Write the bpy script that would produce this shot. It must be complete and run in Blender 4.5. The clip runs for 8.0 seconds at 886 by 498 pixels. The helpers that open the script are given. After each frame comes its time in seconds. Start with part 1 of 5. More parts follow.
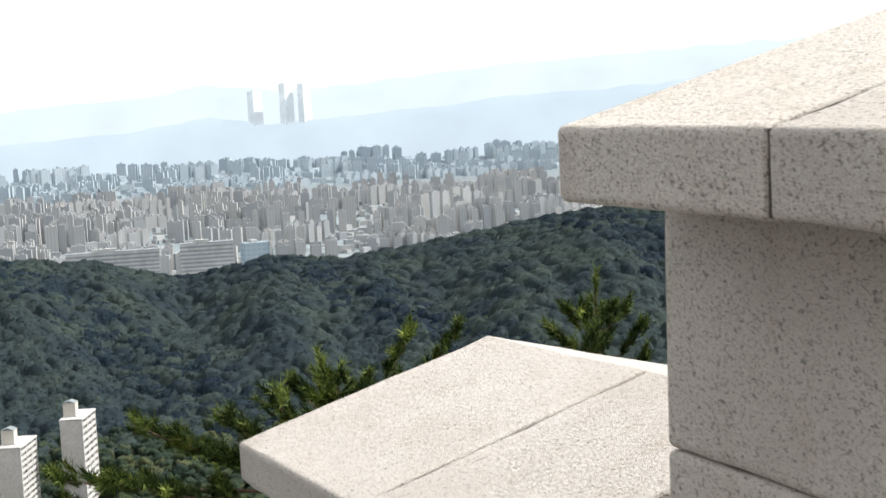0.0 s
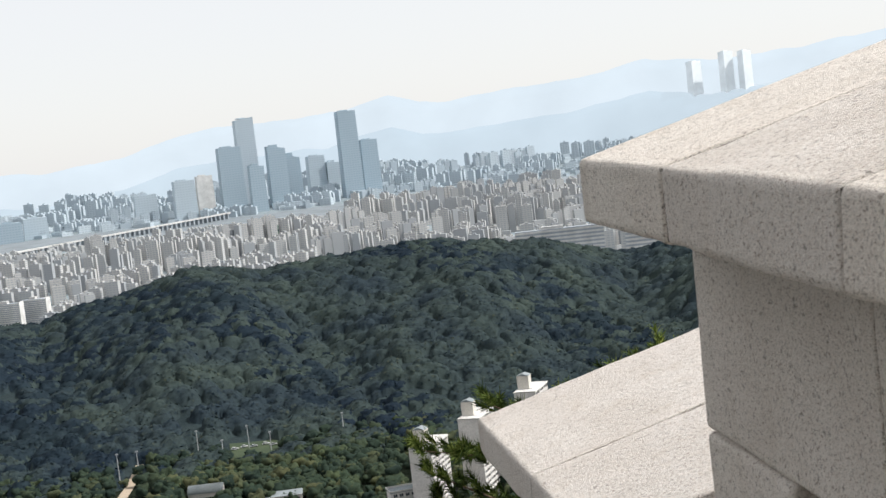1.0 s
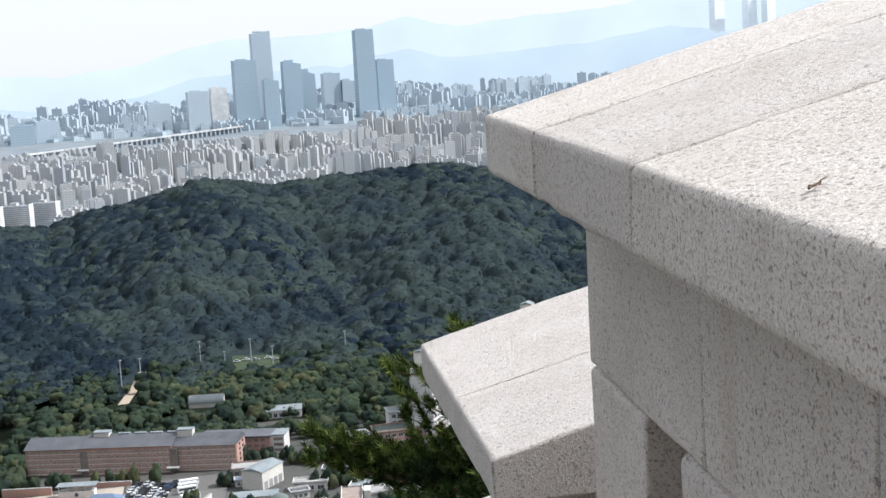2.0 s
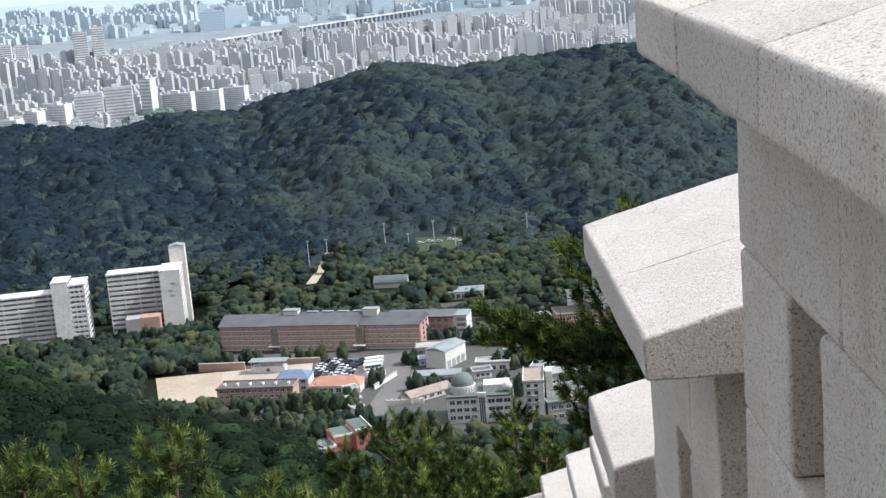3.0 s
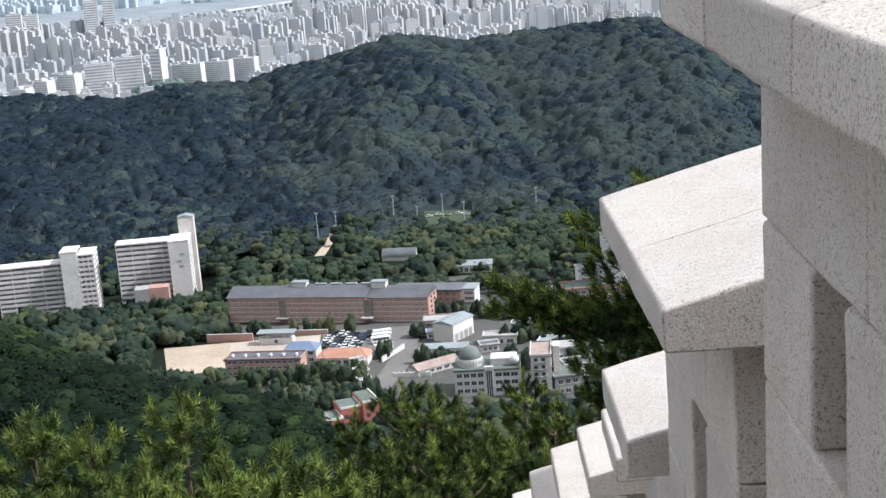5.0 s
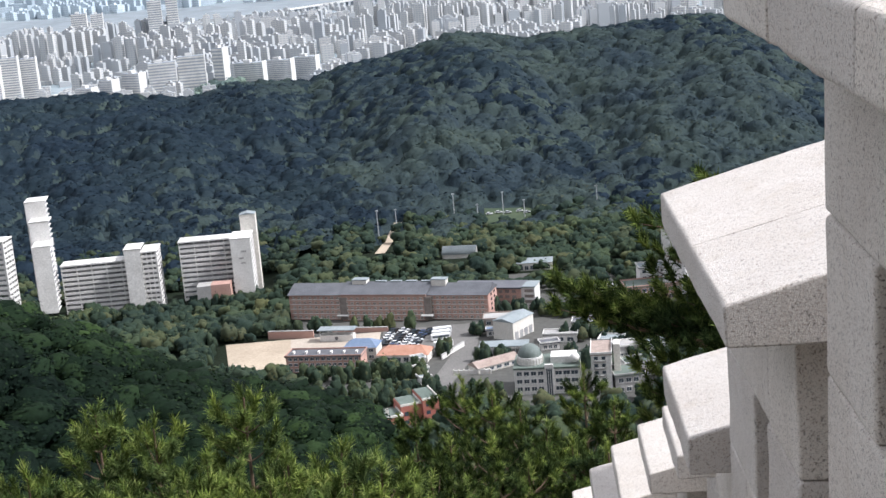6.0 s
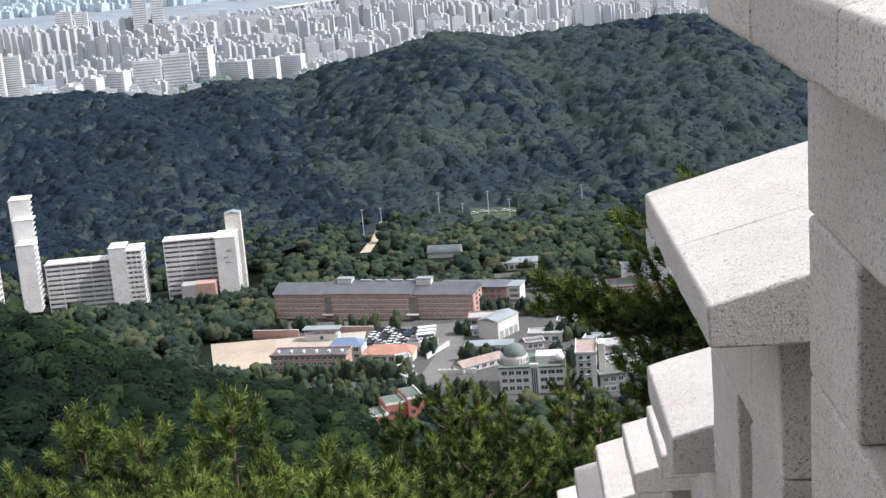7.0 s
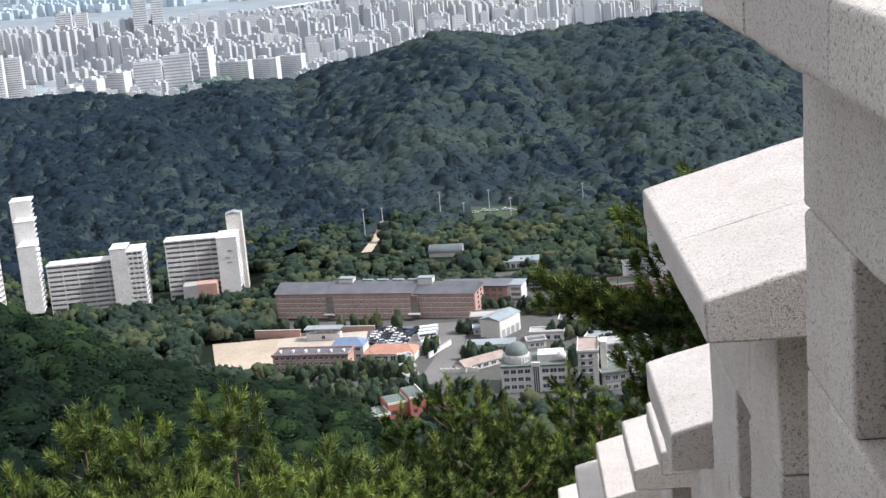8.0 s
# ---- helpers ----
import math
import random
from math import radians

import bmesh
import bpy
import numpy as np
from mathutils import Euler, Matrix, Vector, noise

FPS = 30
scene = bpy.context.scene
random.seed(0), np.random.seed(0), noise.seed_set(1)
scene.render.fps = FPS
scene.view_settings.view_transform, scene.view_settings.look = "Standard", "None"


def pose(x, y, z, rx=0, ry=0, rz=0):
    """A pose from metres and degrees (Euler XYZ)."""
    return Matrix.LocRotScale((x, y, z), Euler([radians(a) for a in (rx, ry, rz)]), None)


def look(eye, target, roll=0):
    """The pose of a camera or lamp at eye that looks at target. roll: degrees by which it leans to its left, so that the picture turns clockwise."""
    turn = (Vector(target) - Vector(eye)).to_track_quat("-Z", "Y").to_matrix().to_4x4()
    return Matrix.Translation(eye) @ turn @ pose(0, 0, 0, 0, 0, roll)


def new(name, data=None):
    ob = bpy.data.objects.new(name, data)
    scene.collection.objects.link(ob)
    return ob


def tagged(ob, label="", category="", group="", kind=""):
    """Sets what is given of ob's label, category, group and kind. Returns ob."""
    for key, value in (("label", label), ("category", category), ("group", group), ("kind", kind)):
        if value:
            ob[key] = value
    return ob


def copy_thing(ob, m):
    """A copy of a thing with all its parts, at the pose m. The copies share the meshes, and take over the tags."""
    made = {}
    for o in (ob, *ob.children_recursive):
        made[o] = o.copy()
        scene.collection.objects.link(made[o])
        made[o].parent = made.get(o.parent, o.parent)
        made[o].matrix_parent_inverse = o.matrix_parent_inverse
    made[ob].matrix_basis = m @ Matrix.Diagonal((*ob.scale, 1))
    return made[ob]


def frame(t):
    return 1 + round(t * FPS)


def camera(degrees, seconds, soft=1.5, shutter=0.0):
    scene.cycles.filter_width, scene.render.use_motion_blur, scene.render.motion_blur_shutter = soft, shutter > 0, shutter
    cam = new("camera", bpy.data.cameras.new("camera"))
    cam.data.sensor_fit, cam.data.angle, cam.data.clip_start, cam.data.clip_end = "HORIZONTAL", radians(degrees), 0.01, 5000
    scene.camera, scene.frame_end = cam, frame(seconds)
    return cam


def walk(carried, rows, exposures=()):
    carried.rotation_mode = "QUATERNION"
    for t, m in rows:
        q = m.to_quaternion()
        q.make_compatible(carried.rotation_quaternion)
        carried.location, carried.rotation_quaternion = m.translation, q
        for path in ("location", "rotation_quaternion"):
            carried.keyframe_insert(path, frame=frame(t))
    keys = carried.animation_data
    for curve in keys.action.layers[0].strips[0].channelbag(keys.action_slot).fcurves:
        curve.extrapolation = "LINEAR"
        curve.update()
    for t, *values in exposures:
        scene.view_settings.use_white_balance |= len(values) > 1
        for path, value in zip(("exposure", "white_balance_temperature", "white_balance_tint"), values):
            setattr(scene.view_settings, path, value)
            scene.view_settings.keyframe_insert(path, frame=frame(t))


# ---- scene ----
cam = camera(35.95, 8.0, shutter=0.12)
PATH = [
    # seconds, x, y, z, yaw, pitch, roll
    (0, -1.194, -1.962, -0.009, -26.38, -4.63, -3.13),
    (0.2, -1.139, -2.133, 0.007, -26.32, -5.99, -2.44),
    (0.4, -1.078, -2.333, 0.040, -20.30, -2.65, -7.56),
    (0.5, -1.016, -2.379, 0.027, -16.63, -1.00, -6.41),
    (0.6, -0.936, -2.450, 0.026, -13.41, -0.07, -6.46),
    (0.8, -0.773, -2.621, 0.026, -8.39, -2.75, -4.33),
    (1, -0.652, -2.655, 0.053, -7.80, -4.19, -6.56),
    (1.2, -0.600, -2.732, 0.065, -7.70, -4.34, -5.20),
    (2.3, -0.448, -3.012, 0.102, -6.31, -9.69, -2.67),
    (2.5, -0.431, -3.029, 0.096, -3.25, -11.21, -3.25),
    (3, -0.413, -3.048, 0.099, 0.93, -11.66, -4.80),
    (3.5, -0.422, -3.036, 0.101, 0.99, -11.32, -4.62),
    (4, -0.440, -3.033, 0.104, 0.85, -10.89, -3.92),
    (4.2, -0.443, -3.034, 0.103, 0.74, -11.18, -3.90),
    (5.3, -0.439, -3.053, 0.088, 2.20, -12.90, -4.84),
    (5.5, -0.435, -3.063, 0.089, 3.00, -12.70, -5.10),
    (6, -0.444, -3.065, 0.087, 3.97, -12.64, -4.78),
    (6.5, -0.445, -3.067, 0.086, 4.05, -12.68, -4.69),
    (7, -0.442, -3.066, 0.089, 3.34, -12.72, -4.58),
    (7.5, -0.435, -3.054, 0.087, 3.27, -12.71, -4.97),
    (8, -0.429, -3.061, 0.079, 3.40, -12.75, -4.88),
]
walk(cam, [(t, pose(x, y, z, 90 + p, 0, w) @ pose(0, 0, 0, 0, 0, r)) for t, x, y, z, w, p, r in PATH],
     exposures=[(0, 0.57, 6150, 9), (0.9, 0.34, 6150, 10), (1.3, 0.38, 6000, 10), (2.3, 0.52, 5680, 10), (4.2, 0.64, 5660, 10), (5.3, 0.66, 5720, 12), (8, 0.70, 5760, 13)])

# ---- sky and sun: the sun stands high to the right of the valley ----
SUN_AZ, SUN_EL = radians(95), radians(46)
world = bpy.data.worlds.new("sky")
scene.world = world
world.use_nodes = True
wn = world.node_tree
sky = wn.nodes.new("ShaderNodeTexSky")
sky.sky_type, sky.sun_disc = "NISHITA", False
sky.sun_elevation, sky.sun_rotation = SUN_EL, SUN_AZ
sky.altitude, sky.air_density, sky.dust_density, sky.ozone_density = 300, 1.0, 2.0, 1.0
wn.nodes["Background"].inputs[1].default_value = 0.125
hazy = wn.nodes.new("ShaderNodeMix")
hazy.data_type = "RGBA"
hazy.inputs[0].default_value = 0.8
hazy.inputs[7].default_value = (6.4, 6.1, 5.7, 1)
wn.links.new(sky.outputs[0], hazy.inputs[6])
wn.links.new(hazy.outputs[2], wn.nodes["Background"].inputs[0])
sun = new("sun", bpy.data.lights.new("sun", "SUN"))
sun.data.energy, sun.data.angle, sun.data.color = 4.1, radians(0.6), (1.0, 0.94, 0.85)
sd = Vector((math.sin(SUN_AZ) * math.cos(SUN_EL), math.cos(SUN_AZ) * math.cos(SUN_EL), math.sin(SUN_EL)))
sun.matrix_basis = look(sd * 50, (0, 0, 0))

# ---- materials ----
def shader(name, rough=0.8, metal=0.0):
    m = bpy.data.materials.new(name)
    m.use_nodes = True
    nt = m.node_tree
    b = nt.nodes["Principled BSDF"]
    b.inputs["Roughness"].default_value, b.inputs["Metallic"].default_value = rough, metal
    b.inputs["Specular IOR Level"].default_value = 0.25
    return m, nt, b


def tex(nt, kind, scale, space="Object", **kw):
    co = nt.nodes.new("ShaderNodeTexCoord")
    n = nt.nodes.new(kind)
    n.inputs["Scale"].default_value = scale
    for k, v in kw.items():
        n.inputs[k].default_value = v
    nt.links.new(co.outputs[space], n.inputs["Vector"])
    return n


def ramp(nt, src, stops):
    r = nt.nodes.new("ShaderNodeValToRGB")
    el = r.color_ramp.elements
    while len(el) < len(stops):
        el.new(0.5)
    for e, (p, c) in zip(el, stops):
        e.position, e.color = p, (*c, 1)
    nt.links.new(src, r.inputs[0])
    return r


def mix(nt, a, b, fac, how="MIX"):
    n = nt.nodes.new("ShaderNodeMix")
    n.data_type, n.blend_type = "RGBA", how
    for sock, v in ((n.inputs[0], fac), (n.inputs[6], a), (n.inputs[7], b)):
        if hasattr(v, "is_linked"):
            nt.links.new(v, sock)
        elif isinstance(v, (int, float)):
            sock.default_value = v
        else:
            sock.default_value = (*v, 1)
    return n.outputs[2]


def bump(nt, b, src, strength, dist):
    n = nt.nodes.new("ShaderNodeBump")
    n.inputs["Strength"].default_value, n.inputs["Distance"].default_value = strength, dist
    nt.links.new(src, n.inputs["Height"])
    nt.links.new(n.outputs[0], b.inputs["Normal"])


def mottled(name, lo, hi, scale=3.0, fine=40.0, rough=0.85, relief=0.01, vary=0.0, space="Object"):
    """A surface with stains at one scale, grain at another, and a slight tone of its own for each piece."""
    m, nt, b = shader(name, rough)
    big = tex(nt, "ShaderNodeTexNoise", scale, space, Detail=6.0, Roughness=0.6)
    small = tex(nt, "ShaderNodeTexNoise", fine, space, Detail=4.0, Roughness=0.7)
    col = ramp(nt, big.outputs["Fac"], [(0.3, lo), (0.7, hi)]).outputs[0]
    g = ramp(nt, small.outputs["Fac"], [(0.3, (0.72,) * 3), (0.7, (1.1,) * 3)]).outputs[0]
    col = mix(nt, col, g, 1.0, "MULTIPLY")
    if vary:
        info = nt.nodes.new("ShaderNodeObjectInfo")
        v = ramp(nt, info.outputs["Random"], [(0, (1 - vary,) * 3), (1, (1 + vary,) * 3)]).outputs[0]
        col = mix(nt, col, v, 1.0, "MULTIPLY")
    nt.links.new(col, b.inputs["Base Color"])
    if relief:
        bump(nt, b, small.outputs["Fac"], 0.5, relief)
    return m


def granite(name):
    m, nt, b = shader(name, 0.75)
    big = tex(nt, "ShaderNodeTexNoise", 2.2, Detail=5.0, Roughness=0.6)
    base = ramp(nt, big.outputs["Fac"], [(0.3, (0.58, 0.53, 0.475)), (0.55, (0.66, 0.615, 0.565)), (0.75, (0.70, 0.66, 0.61))]).outputs[0]
    info = nt.nodes.new("ShaderNodeObjectInfo")
    tone = ramp(nt, info.outputs["Random"], [(0, (0.9, 0.9, 0.91)), (1, (1.06, 1.05, 1.03))]).outputs[0]
    base = mix(nt, base, tone, 1.0, "MULTIPLY")
    pink = tex(nt, "ShaderNodeTexNoise", 150, Detail=2.0)
    base = mix(nt, base, (0.66, 0.55, 0.46), ramp(nt, pink.outputs["Fac"], [(0.5, (0, 0, 0)), (0.72, (0.8,) * 3)]).outputs[0])
    # dark mica flecks at two sizes
    for sc, lo, hi, dark in ((150, 0.57, 0.65, 0.7), (80, 0.60, 0.67, 0.72), (280, 0.55, 0.65, 0.6)):
        f = tex(nt, "ShaderNodeTexNoise", sc, Detail=3.0, Roughness=0.65)
        base = mix(nt, base, (0.13, 0.115, 0.10), ramp(nt, f.outputs["Fac"], [(lo, (0, 0, 0)), (hi, (dark,) * 3)]).outputs[0])
    # weather streaks
    st = tex(nt, "ShaderNodeTexNoise", 1.0, Detail=5.0)
    mp = nt.nodes.new("ShaderNodeMapping")
    mp.inputs["Scale"].default_value = (9, 9, 1.2)
    nt.links.new(st.inputs["Vector"].links[0].from_socket, mp.inputs[0])
    nt.links.new(mp.outputs[0], st.inputs["Vector"])
    base = mix(nt, base, (0.40, 0.33, 0.25), ramp(nt, st.outputs["Fac"], [(0.56, (0, 0, 0)), (0.8, (0.45,) * 3)]).outputs[0])
    nt.links.new(base, b.inputs["Base Color"])
    r1 = tex(nt, "ShaderNodeTexNoise", 70, Detail=6.0, Roughness=0.75)
    bump(nt, b, r1.outputs["Fac"], 0.9, 0.008)
    return m


def leafy(name, stops, scale=0.35, fine=6.0, spread=0.22, grain=0.18, through_light=0.3):
    """Foliage whose tone differs from clump to clump; thin enough for some light to pass."""
    m, nt, b = shader(name, 0.8)
    b.inputs["Specular IOR Level"].default_value = 0.06
    g = nt.nodes.new("ShaderNodeNewGeometry")
    col = ramp(nt, g.outputs["Random Per Island"], stops).outputs[0]
    n = tex(nt, "ShaderNodeTexNoise", fine, Detail=5.0, Roughness=0.7)
    col = mix(nt, col, ramp(nt, n.outputs["Fac"], [(0.3, (1 - grain,) * 3), (0.7, (1 + grain,) * 3)]).outputs[0], 1.0, "MULTIPLY")
    w = tex(nt, "ShaderNodeTexNoise", scale, Detail=3.0)
    col = mix(nt, col, ramp(nt, w.outputs["Fac"], [(0.35, (1 - spread, 1 - spread * 0.9, 1 - spread * 0.6)), (0.65, (1 + spread, 1 + spread * 0.8, 1.0))]).outputs[0], 1.0, "MULTIPLY")
    nt.links.new(col, b.inputs["Base Color"])
    bump(nt, b, n.outputs["Fac"], 0.35, 0.6 / fine)
    tr = nt.nodes.new("ShaderNodeBsdfTranslucent")
    nt.links.new(col, tr.inputs["Color"])
    ms = nt.nodes.new("ShaderNodeMixShader")
    ms.inputs[0].default_value = through_light
    nt.links.new(b.outputs[0], ms.inputs[1])
    nt.links.new(tr.outputs[0], ms.inputs[2])
    nt.links.new(ms.outputs[0], nt.nodes["Material Output"].inputs["Surface"])
    return m


GRANITE = granite("granite")
# Pale stone of the added steps that reflect light.
STEPSTONE = mottled("bounce_step_granite", (0.46, 0.43, 0.39), (0.60, 0.57, 0.52), 1.5, 60)
MORTAR = mottled("joint_mortar", (0.07, 0.06, 0.05), (0.14, 0.12, 0.10), 6, 80)
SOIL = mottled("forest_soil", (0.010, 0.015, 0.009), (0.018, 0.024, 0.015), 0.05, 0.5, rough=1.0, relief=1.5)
# Bluish like the hill's trees: the same haze is in its colour.
HILLSOIL = mottled("hazed_hill_undergrowth", (0.020, 0.031, 0.036), (0.034, 0.047, 0.048), 0.03, 0.35, relief=1.5)
for _m in (SOIL, HILLSOIL):  # matte earth
    for _n in _m.node_tree.nodes:
        if _n.type == "BSDF_PRINCIPLED":
            _n.inputs["Specular IOR Level"].default_value = 0.05
PAVED = mottled("campus_ground", (0.065, 0.065, 0.06), (0.11, 0.107, 0.097), 0.02, 0.4, relief=0.02)
# Pale blue-grey because the haze over the plain is painted in.
PLAIN = mottled("hazed_city_ground", (0.19, 0.24, 0.26), (0.29, 0.33, 0.35), 0.01, 0.06, relief=0)
SAND = mottled("playing_field_sand", (0.36, 0.295, 0.22), (0.47, 0.39, 0.295), 0.06, 1.0, relief=0)
WATER = mottled("river_water", (0.17, 0.20, 0.22), (0.23, 0.26, 0.28), 0.003, 0.02, rough=0.6, relief=0)
# Hill green made bluer and lighter to carry the haze.
WOOD_FAR = leafy("hazed_hill_foliage", [(0, (0.032, 0.050, 0.064)), (0.55, (0.038, 0.057, 0.068)), (0.85, (0.050, 0.069, 0.070)), (1, (0.070, 0.085, 0.070))], 0.018, 0.5, 0.28, 0.2)
# Darker copy of the hill green, with the left flank's shade in it.
WOOD_SHADED = leafy("shaded_hill_foliage", [(0, (0.015, 0.027, 0.042)), (0.6, (0.019, 0.032, 0.047)), (1, (0.028, 0.043, 0.054))], 0.012, 0.7, 0.18, 0.12)
# Lighter, bluer green than the spur's, as haze would turn it.
WOOD_MID = leafy("hazed_valley_foliage", [(0, (0.026, 0.042, 0.034)), (0.45, (0.038, 0.058, 0.042)), (0.8, (0.060, 0.080, 0.048)), (1, (0.090, 0.098, 0.055))], 0.02, 1.1, 0.25, 0.16)
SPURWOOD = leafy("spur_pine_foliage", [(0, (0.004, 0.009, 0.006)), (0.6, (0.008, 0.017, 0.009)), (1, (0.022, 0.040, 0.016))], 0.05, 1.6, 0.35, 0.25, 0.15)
BARK = mottled("pine_bark", (0.10, 0.065, 0.045), (0.20, 0.135, 0.095), 4, 40)
NEEDLE = leafy("pine_needles", [(0, (0.013, 0.025, 0.007)), (0.6, (0.040, 0.066, 0.018)), (1, (0.11, 0.145, 0.042))], 2.2, 9.0, 0.45, 0.2, 0.12)
WHITE = mottled("white_render", (0.60, 0.58, 0.55), (0.74, 0.72, 0.69), 0.12, 1.5, relief=0.01)
CREAM = mottled("cream_render", (0.56, 0.53, 0.48), (0.70, 0.67, 0.61), 0.1, 1.5, relief=0.01)
BRICK = mottled("red_brick", (0.40, 0.245, 0.20), (0.50, 0.32, 0.265), 0.15, 2.5, relief=0.01)
REDWALL = mottled("bright_red_brick", (0.34, 0.12, 0.09), (0.44, 0.18, 0.14), 0.2, 2.5, relief=0.01)
SLATE = mottled("grey_roof_sheet", (0.085, 0.088, 0.098), (0.135, 0.138, 0.15), 0.15, 2, rough=0.6, relief=0.01)
GRASS = mottled("mown_grass", (0.035, 0.055, 0.028), (0.060, 0.080, 0.042), 0.08, 1.2, relief=0)
GREENROOF = mottled("green_roof_coating", (0.10, 0.125, 0.108), (0.15, 0.18, 0.155), 0.2, 2, relief=0)
BLUEROOF = mottled("blue_roof_sheet", (0.13, 0.18, 0.27), (0.19, 0.24, 0.33), 0.2, 2, relief=0)
ORANGE = mottled("orange_roof_tile", (0.36, 0.18, 0.12), (0.46, 0.26, 0.19), 0.3, 2.5, relief=0)
PALEROOF = mottled("pale_roof_sheet", (0.21, 0.24, 0.25), (0.29, 0.32, 0.33), 0.2, 2, relief=0)
CONCRETE = mottled("grey_concrete", (0.30, 0.29, 0.28), (0.43, 0.42, 0.40), 0.2, 2.5, relief=0.01)
GLASSDARK, _nt, _b = shader("window_glass", 0.15)
_b.inputs["Base Color"].default_value = (0.05, 0.065, 0.08, 1)
_b.inputs["Specular IOR Level"].default_value = 0.6
CURTAIN = mottled("curtained_glass", (0.17, 0.145, 0.13), (0.27, 0.235, 0.21), 0.8, 6.0, rough=0.3, relief=0, vary=0.25)
STEEL, _nt, _b = shader("painted_steel", 0.5, 0.3)
_b.inputs["Base Color"].default_value = (0.45, 0.46, 0.47, 1)


# Glazing grey with the galleries' shade put into it; roller doors share it.
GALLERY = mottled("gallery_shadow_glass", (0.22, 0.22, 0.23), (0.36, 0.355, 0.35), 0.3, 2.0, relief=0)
DOMECOPPER = mottled("dome_copper", (0.11, 0.135, 0.125), (0.17, 0.195, 0.18), 0.4, 3.0, rough=0.6, relief=0)
BROWNROOF = mottled("brown_roof_felt", (0.26, 0.20, 0.17), (0.38, 0.31, 0.27), 0.3, 3.0, relief=0)
YARD = mottled("trodden_earth", (0.33, 0.28, 0.23), (0.46, 0.40, 0.33), 0.05, 1.0, relief=0)
ASPHALT = mottled("old_asphalt", (0.13, 0.125, 0.118), (0.18, 0.172, 0.16), 0.06, 1.2, relief=0)
# Haze in front of the far blocks is put into these base colours.
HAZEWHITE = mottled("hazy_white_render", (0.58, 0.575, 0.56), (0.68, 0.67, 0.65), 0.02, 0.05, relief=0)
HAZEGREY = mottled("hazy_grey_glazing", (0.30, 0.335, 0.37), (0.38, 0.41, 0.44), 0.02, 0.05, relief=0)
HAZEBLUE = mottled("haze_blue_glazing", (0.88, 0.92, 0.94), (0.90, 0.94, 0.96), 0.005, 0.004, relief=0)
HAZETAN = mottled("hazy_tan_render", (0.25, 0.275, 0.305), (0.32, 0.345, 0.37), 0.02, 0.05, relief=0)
# Park green, with the haze before it mixed into the tone.
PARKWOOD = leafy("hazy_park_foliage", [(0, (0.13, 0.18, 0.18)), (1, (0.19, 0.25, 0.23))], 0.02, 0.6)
NEEDLE_MID = leafy("green_pine_needles", [(0, (0.026, 0.046, 0.011)), (0.6, (0.070, 0.105, 0.026)), (1, (0.17, 0.21, 0.065))], 2.2, 9.0, 0.4, 0.2, 0.12)
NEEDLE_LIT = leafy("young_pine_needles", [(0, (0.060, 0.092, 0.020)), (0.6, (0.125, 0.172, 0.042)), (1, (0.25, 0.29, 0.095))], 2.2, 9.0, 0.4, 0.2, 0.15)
RUBBER = mottled("tyre_rubber", (0.02, 0.02, 0.02), (0.03, 0.03, 0.03), 5, 50, relief=0)
DEADLEAF = mottled("dead_leaf_brown", (0.10, 0.06, 0.035), (0.18, 0.11, 0.06), 40, 200, relief=0)
CARPAINT = []
for nm, c in (("white_paint", (0.75, 0.75, 0.74)), ("black_paint", (0.02, 0.02, 0.022)), ("silver_paint", (0.5, 0.51, 0.52)), ("blue_paint", (0.05, 0.07, 0.14))):
    cm, _nt, _b = shader(nm, 0.25)
    _b.inputs["Base Color"].default_value = (*c, 1)
    CARPAINT.append(cm)


def hazed_city_wall(name, lo, hi, glass, storey, bay, share):
    """Far-off facades, paled by haze in the colour, with rows of windows, one tone for each block."""
    m, nt, b = shader(name, 0.7)
    g = nt.nodes.new("ShaderNodeNewGeometry")
    col = ramp(nt, g.outputs["Random Per Island"], [(0, lo), (0.6, hi), (1, tuple(min(1, c * 1.08) for c in hi))]).outputs[0]
    sep = nt.nodes.new("ShaderNodeSeparateXYZ")
    nt.links.new(g.outputs["Position"], sep.inputs[0])

    def stripe(src, period, part):
        d = nt.nodes.new("ShaderNodeMath")
        d.operation = "DIVIDE"
        nt.links.new(src, d.inputs[0])
        d.inputs[1].default_value = period
        f = nt.nodes.new("ShaderNodeMath")
        f.operation = "FRACT"
        nt.links.new(d.outputs[0], f.inputs[0])
        c = nt.nodes.new("ShaderNodeMath")
        c.operation = "LESS_THAN"
        nt.links.new(f.outputs[0], c.inputs[0])
        c.inputs[1].default_value = part
        return c.outputs[0]

    a, c = stripe(sep.outputs["Z"], storey, share), stripe(sep.outputs["X"], bay, 0.72)
    t = nt.nodes.new("ShaderNodeMath")
    t.operation = "MULTIPLY"
    nt.links.new(a, t.inputs[0])
    nt.links.new(c, t.inputs[1])
    nt.links.new(mix(nt, col, glass, t.outputs[0]), b.inputs["Base Color"])
    return m


# Low contrast and blue-grey tones hold the haze, more with distance.
CITY = hazed_city_wall("city_facade", (0.32, 0.34, 0.36), (0.47, 0.465, 0.45), (0.35, 0.37, 0.39), 3.4, 5.0, 0.5)
CITY_FAR = hazed_city_wall("far_city_facade", (0.34, 0.40, 0.45), (0.46, 0.52, 0.56), (0.36, 0.42, 0.47), 5.0, 8.0, 0.5)
TOWER = hazed_city_wall("hazed_tower_glass", (0.32, 0.40, 0.46), (0.37, 0.45, 0.51), (0.30, 0.38, 0.44), 6.0, 7.0, 0.5)
